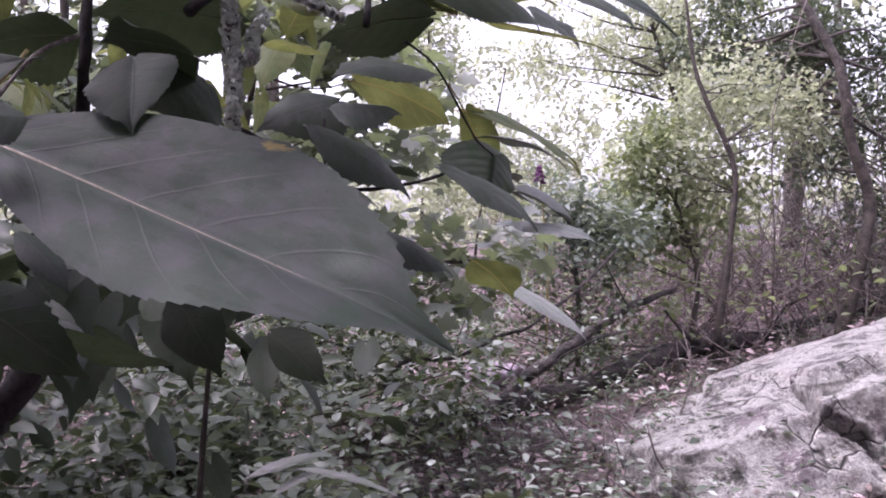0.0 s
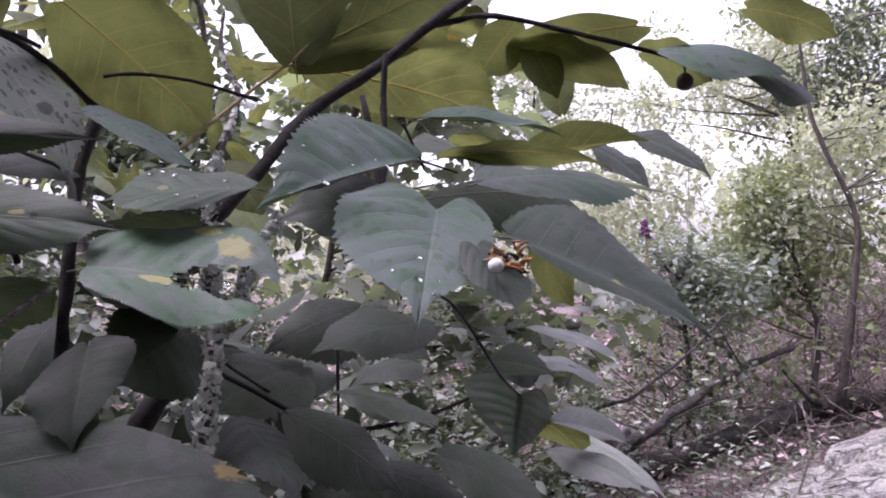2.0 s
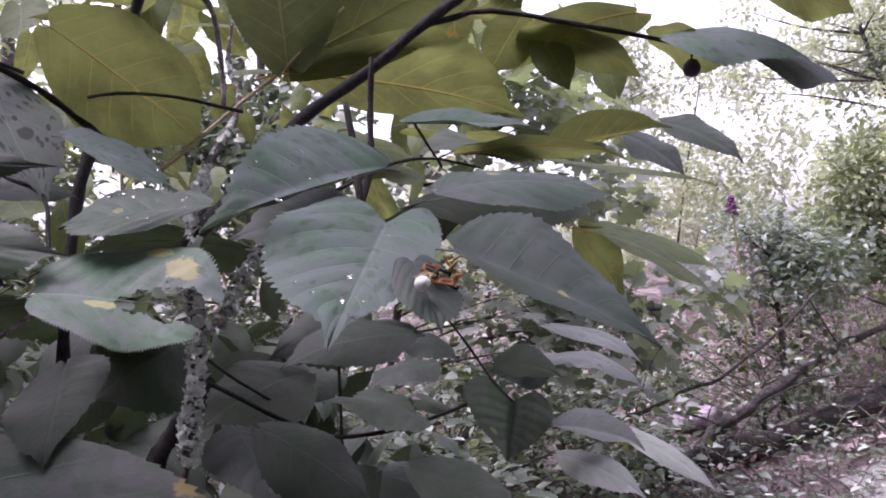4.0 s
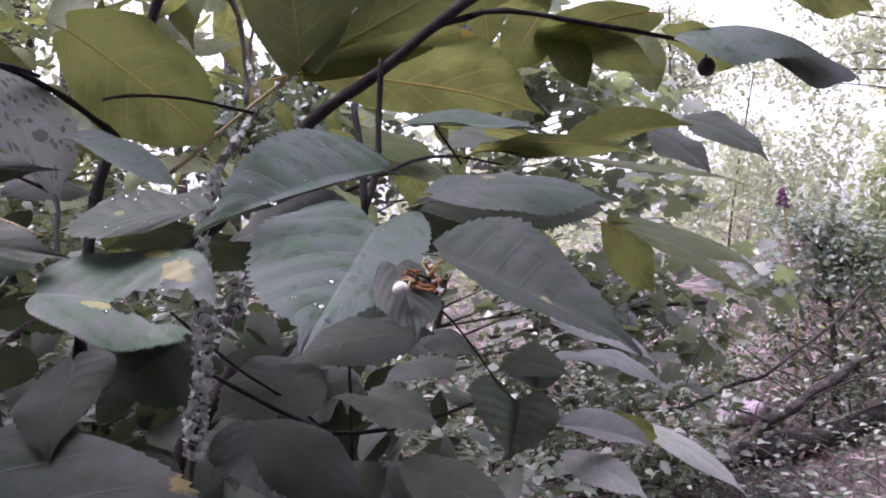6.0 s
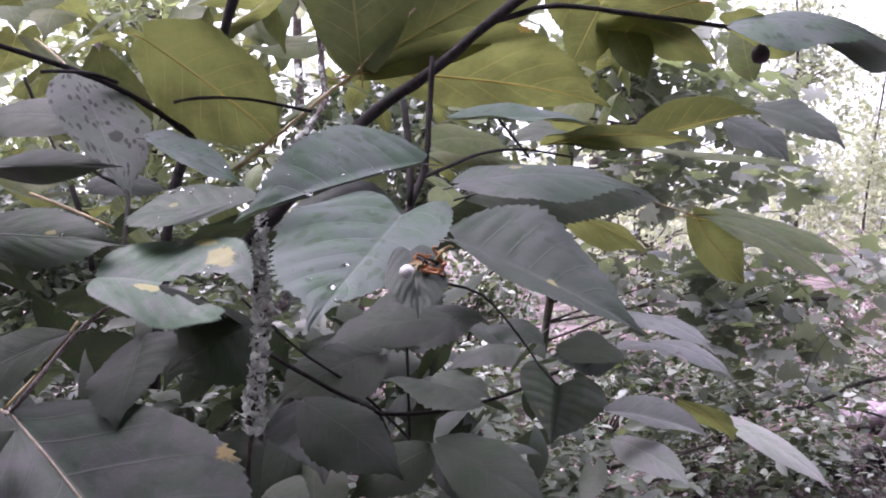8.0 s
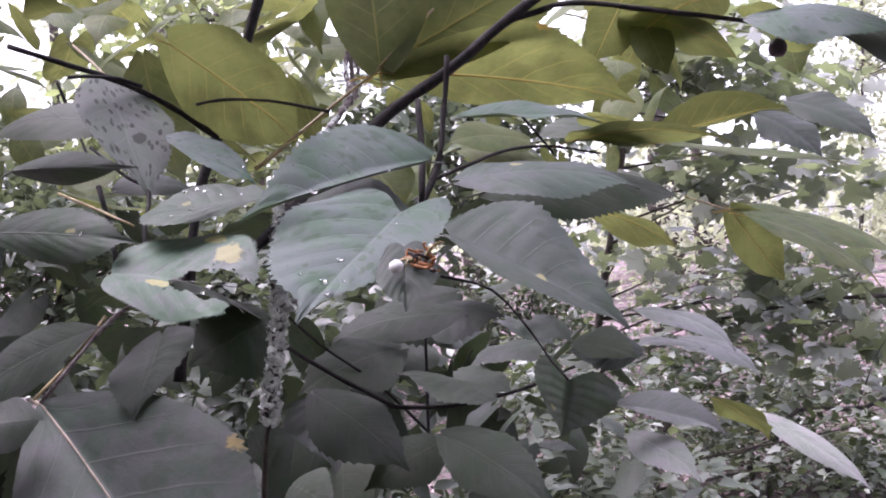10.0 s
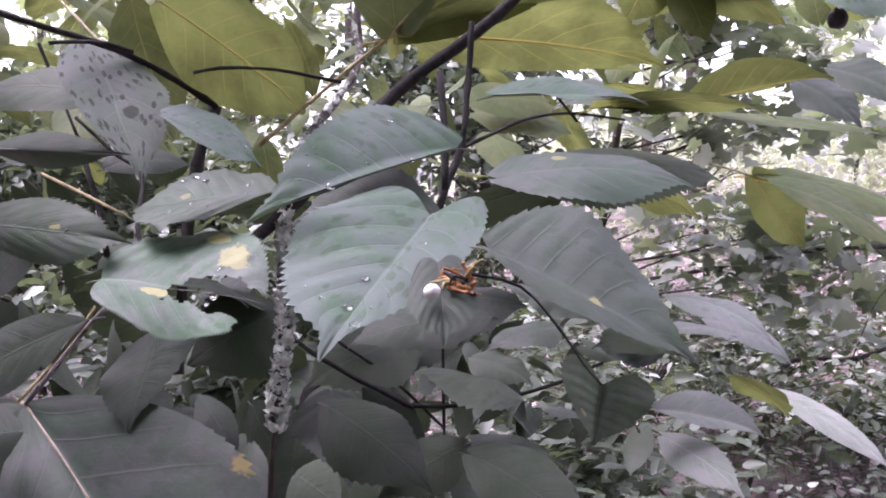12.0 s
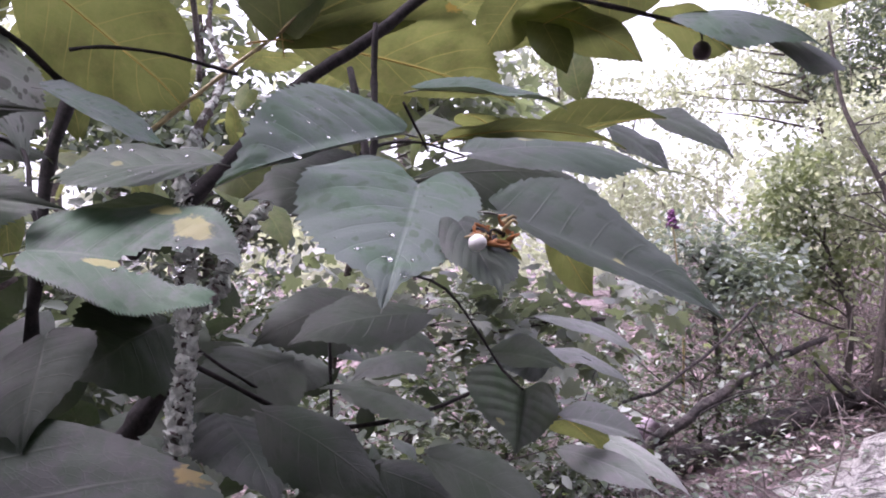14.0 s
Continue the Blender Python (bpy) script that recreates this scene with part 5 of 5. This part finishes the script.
twig(lichen_stem, "stem", [(-0.1586, 0.6040, 1.1707), (-0.1486, 0.5743, 1.1354), (-0.1299, 0.5493, 1.1091), (-0.1165, 0.5067, 1.0844), (-0.1102, 0.4690, 1.0636), (-0.1053, 0.4458, 1.0406), (-0.1013, 0.4340, 1.0191), (-0.0977, 0.4285, 0.9858), (-0.0964, 0.4232, 0.9650), (-0.0981, 0.4196, 0.9354)], 0.0010, 0.0031, lichen_bark, rough=0.22)
twig(lichen_stem, "lower_stem", [(-0.0981, 0.4197, 0.9366), (-0.1017, 0.4188, 0.9045), (-0.1170, 0.4268, 0.7404), (-0.1549, 0.4586, 0.4497)], 0.0013, 0.0015, bark_tree)
twig(lichen_stem, "side_stub", [(-0.0819, 0.4869, 1.0367), (-0.0550, 0.4979, 1.0255)], 0.0021, 0.0018, lichen_bark, rough=0.25)
twig(lichen_stem, "side_stem", [(-0.0966, 0.4263, 0.9863), (-0.0912, 0.4362, 0.9908), (-0.0966, 0.4655, 1.0041), (-0.1009, 0.4952, 1.0169), (-0.1046, 0.5408, 1.0370)], 0.0024, 0.0018, lichen_bark, rough=0.25)
MAPLE_SPOTS = [(-0.4152, 2.6579, 1.5650), (-0.2900, 2.6413, 1.4988), (-0.1758, 2.7745, 1.4593), (-0.2856, 2.6458, 1.2510), (-0.1767, 2.6990, 1.1844), (-0.3172, 2.5538, 1.1558), (-0.4561, 2.6413, 1.2486), (-0.2141, 2.6834, 0.9385), (-0.0205, 2.7772, 0.8992), (0.0353, 2.7273, 0.8098), (-0.0882, 2.6681, 0.7699), (-0.4385, 2.6526, 0.9616), (-0.3162, 2.6353, 0.8190), (-0.5851, 2.6591, 1.0150), (-0.6531, 2.6211, 1.5405), (-0.0787, 2.6737, 0.6642), (0.1482, 2.8583, 0.9384), (-0.527, 2.733, 1.645), (-0.434, 2.893, 1.568), (-0.285, 2.912, 1.628), (-0.153, 3.037, 1.512), (-0.055, 3.032, 1.372), (-0.344, 2.829, 1.429), (-0.214, 3.003, 1.713), (-0.590, 2.758, 1.524), (-0.435, 2.779, 1.707), (-0.006, 3.116, 1.178), (-0.136, 2.993, 1.232)]
TOP_BERRY, LOW_BERRY = (0.1126, 0.5729, 1.1224), (0.1149, 0.5738, 1.1149)
BALL_AT, INSECT_AT = (0.0265, 0.3290, 1.0068), (0.0280, 0.3400, 1.0085)
MAPLE_TWIG = [(0.1458, 2.7801, 0.8652), (-0.0780, 2.7500, 0.8553), (-0.3165, 2.6353, 0.8113), (-0.4884, 2.6303, 0.7809)]
MAPLE_TRUNK = [(-0.7250, 2.6769, 0.2492), (-0.6539, 2.6285, 0.7566), (-0.5568, 2.5929, 1.2370), (-0.4812, 2.6247, 1.7109), (-0.4358, 2.7193, 2.2172)]


# leaves deeper in the plants, each a copy of one of three blades
def filler(plant, count, box, size, seed, flat, keep):
    rng = np.random.default_rng(seed)
    meshes = []
    for k in range(3):
        broad = (0.25, 0.29, 0.21)[k]
        verts, faces, uvs, _ = blade((1, 0, 0), (0.08, -0.05, 0.14)[k], (0, broad, -0.2 * broad), (0, -broad, -0.2 * broad), (0, 0, 1), ("oval", "heart", "elliptic")[k], 13, seed + k, half=5)
        # the shrub's plain colour has the shade inside the plant painted in
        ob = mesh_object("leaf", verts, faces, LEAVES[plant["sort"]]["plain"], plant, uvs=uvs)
        meshes.append(ob.data)
        bpy.data.objects.remove(ob)
    made = 0
    while made < count:
        p = Vector([rng.uniform(a, b) for a, b in box])
        if not keep(p):
            continue
        face = Vector(rng.normal(0, 1 - flat, 3)) + Vector((0, -0.15, 1.0)) * flat * 1.4
        way = Vector(rng.normal(0, 1, 3)) + Vector((0.4, -0.5, -0.5))
        s = size * rng.uniform(0.6, 1.3)
        ob = new("leaf", meshes[made % 3])
        ob.parent = plant
        ob.matrix_basis = Matrix.Translation(p - plant.location) @ frame_of((0, 0, 0), way, face).to_4x4() @ Matrix.Scale(s, 4)
        made += 1


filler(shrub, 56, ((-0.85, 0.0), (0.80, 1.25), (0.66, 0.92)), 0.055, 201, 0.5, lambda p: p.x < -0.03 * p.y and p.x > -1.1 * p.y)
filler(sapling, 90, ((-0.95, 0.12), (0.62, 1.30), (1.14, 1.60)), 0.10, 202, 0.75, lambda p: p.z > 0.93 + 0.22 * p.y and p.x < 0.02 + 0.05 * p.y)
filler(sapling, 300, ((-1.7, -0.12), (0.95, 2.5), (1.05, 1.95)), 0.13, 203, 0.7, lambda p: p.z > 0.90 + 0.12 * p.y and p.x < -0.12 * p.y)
# overhead leaves out of view, added to shade the left side
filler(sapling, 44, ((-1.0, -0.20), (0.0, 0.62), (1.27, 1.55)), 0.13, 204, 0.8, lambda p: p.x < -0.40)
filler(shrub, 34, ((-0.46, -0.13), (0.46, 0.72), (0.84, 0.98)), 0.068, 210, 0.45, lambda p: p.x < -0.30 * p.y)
# leaves beyond the left edge of view, added to shade the lower blades
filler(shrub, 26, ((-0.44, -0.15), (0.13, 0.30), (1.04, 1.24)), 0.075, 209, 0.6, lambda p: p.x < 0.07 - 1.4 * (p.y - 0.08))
# unseen higher leaves, added only to dim the shrub below
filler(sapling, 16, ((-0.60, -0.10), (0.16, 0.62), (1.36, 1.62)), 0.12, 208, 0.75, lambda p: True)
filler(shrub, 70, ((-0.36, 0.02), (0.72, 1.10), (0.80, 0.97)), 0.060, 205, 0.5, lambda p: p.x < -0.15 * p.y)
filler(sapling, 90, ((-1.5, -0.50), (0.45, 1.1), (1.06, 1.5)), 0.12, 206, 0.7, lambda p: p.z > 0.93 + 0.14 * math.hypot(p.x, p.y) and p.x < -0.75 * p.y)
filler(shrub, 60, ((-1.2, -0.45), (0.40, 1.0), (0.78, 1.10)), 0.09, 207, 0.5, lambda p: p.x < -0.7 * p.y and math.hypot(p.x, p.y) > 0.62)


# ---- crust on the dead stem ----
def crust_on(plant, part, count, size, seed, start):
    """Curled lichen flakes standing off the bark of one stem, from a share of its length on."""
    rng = np.random.default_rng(seed)
    v = np.empty(len(part.data.vertices) * 3)
    part.data.vertices.foreach_get("co", v)
    v = v.reshape(-1, 3)[:-2].reshape(-1, 12, 3)
    axis = v.mean(1)
    i, s = (len(v) * (start + (1 - start) * rng.random(count) ** 0.8)).astype(int).clip(0, len(v) - 1), rng.integers(0, 12, count)
    at = v[i, s] + (v[(i + 1).clip(0, len(v) - 1), s] - v[i, s]) * rng.random((count, 1)) + (v[i, (s + 1) % 12] - v[i, s]) * rng.random((count, 1))
    out = at - axis[i]
    out /= np.linalg.norm(out, axis=1)[:, None] + 1e-9
    way = rng.normal(0, 1, (count, 3)) + np.array([0, 0, 0.5])
    way -= out * (way * out).sum(1)[:, None] * 0.6
    way /= np.linalg.norm(way, axis=1)[:, None]
    over = np.cross(out, way)
    ang = np.linspace(0, 2 * np.pi, 7, endpoint=False)
    verts, faces = [], []
    for k in range(count):
        r = size * rng.uniform(0.5, 1.4) * (1 + 0.35 * rng.normal(0, 1, 7)).clip(0.4, 1.6)
        ring = at[k] + (np.cos(ang) * r)[:, None] * way[k] + (np.sin(ang) * r)[:, None] * over[k] + out[k] * size * rng.uniform(0.05, 0.55, 7)[:, None]
        n = len(verts)
        verts += [*ring, at[k] + out[k] * size * 0.15]
        faces += [(n + 7, n + j, n + (j + 1) % 7) for j in range(7)]
    tagged(mesh_object("lichen", verts, faces, lichen_crust, plant, "crumbly pale grey-green lichen"), kind="stuff")


for stem in list(lichen_stem.children):
    if stem.name.split(".")[0] in ("stem", "side_stem", "side_stub"):
        crust_on(lichen_stem, stem, {"stem": 820, "side_stem": 260, "side_stub": 110}[stem.name.split(".")[0]], 0.0019, 400, 0.58 if stem.name.split(".")[0] == "stem" else 0.0)


# ---- berry ----
def berry_on(plant, top, below, r):
    shift = Vector(plant.location)
    v, f = tube([Vector(top) - shift, (Vector(top) + Vector(below)) / 2 - shift + Vector((0.001, 0, 0)), Vector(below) - shift], 0.0007, 0.0006, 6, 0.004)
    mesh_object("berry_stalk", v, f, bark_dark, plant)
    bm = bmesh.new()
    bmesh.ops.create_icosphere(bm, subdivisions=3, radius=r)
    for w in bm.verts:
        w.co.z *= 1.12
        w.co += w.normal * r * 0.07 * noise.noise(w.co * 400)
        if w.co.z < -r * 0.95:
            w.co.z += r * 0.12
    me = bpy.data.meshes.new("berry")
    bm.to_mesh(me)
    bm.free()
    me.materials.append(berry_skin)
    me.polygons.foreach_set("use_smooth", [True] * len(me.polygons))
    ob = new("berry", me)
    ob.parent = plant
    ob.location = Vector(below) - shift - Vector((0, 0, r))
    ob["label"] = "small round dark berry on a thin stalk"
berry_on(sapling, TOP_BERRY, LOW_BERRY, 0.0047)


# ---- small finds under the heart-shaped leaf ----
def insect_stand_in(at):
    """Crumpled orange-brown scraps that stand in for an insect under the leaf."""
    ob = thing("insect_stand_in", at, "crumpled orange-brown scraps standing in for an insect under a leaf", "dried flower")
    rng = np.random.default_rng(12)
    for k in range(22):
        d = rng.normal(0, 1, 3) * (1, 0.7, 0.55)
        d /= np.linalg.norm(d)
        p = rng.normal(0, 0.0022, 3) * (1.3, 0.8, 0.7)
        curl = rng.normal(0, 0.0016, 3)
        v, f = tube([p, p + d * 0.0022 + curl * 0.6, p + d * 0.0042 + curl, p + d * 0.0058], 0.0007, 0.0003, 6, 0.0012, 0.25, k)
        mesh_object("petal", v, f, bark_dark if k % 5 == 0 else stalk if k % 5 == 1 else insect_orange, ob)


# a round white body of unknown kind under the leaf
def white_gall(at):
    bm = bmesh.new()
    bmesh.ops.create_icosphere(bm, subdivisions=3, radius=0.0022)
    for w in bm.verts:
        w.co.x *= 1.1
        w.co += w.normal * 0.0002 * noise.noise(w.co * 900)
    me = bpy.data.meshes.new("white_gall")
    bm.to_mesh(me)
    bm.free()
    me.materials.append(ball_white)
    me.polygons.foreach_set("use_smooth", [True] * len(me.polygons))
    ob = new("white_gall", me)
    ob.location = at
    tagged(ob, "small round white ball under a heart-shaped leaf", "gall")


insect_stand_in(INSECT_AT)
white_gall(BALL_AT)

# ---- maple ----
maple = tree("maple", "dark young maple with layered pointed-lobed leaves", MAPLE_TRUNK, 0.014, 0.006, MAPLE_SPOTS,
             np.repeat([[0.22, 0.20, 0.10]], len(MAPLE_SPOTS), 0), 1300, 0.056, leaf_maple, MAPLE, 71, 0.55)
v, f = tube(np.asarray(MAPLE_TWIG) - np.array(MAPLE_TRUNK[0]), 0.007, 0.005, 7, 0.04, 0.08, 72, 0.0006)
mesh_object("limb", v, f, bark_tree, maple)
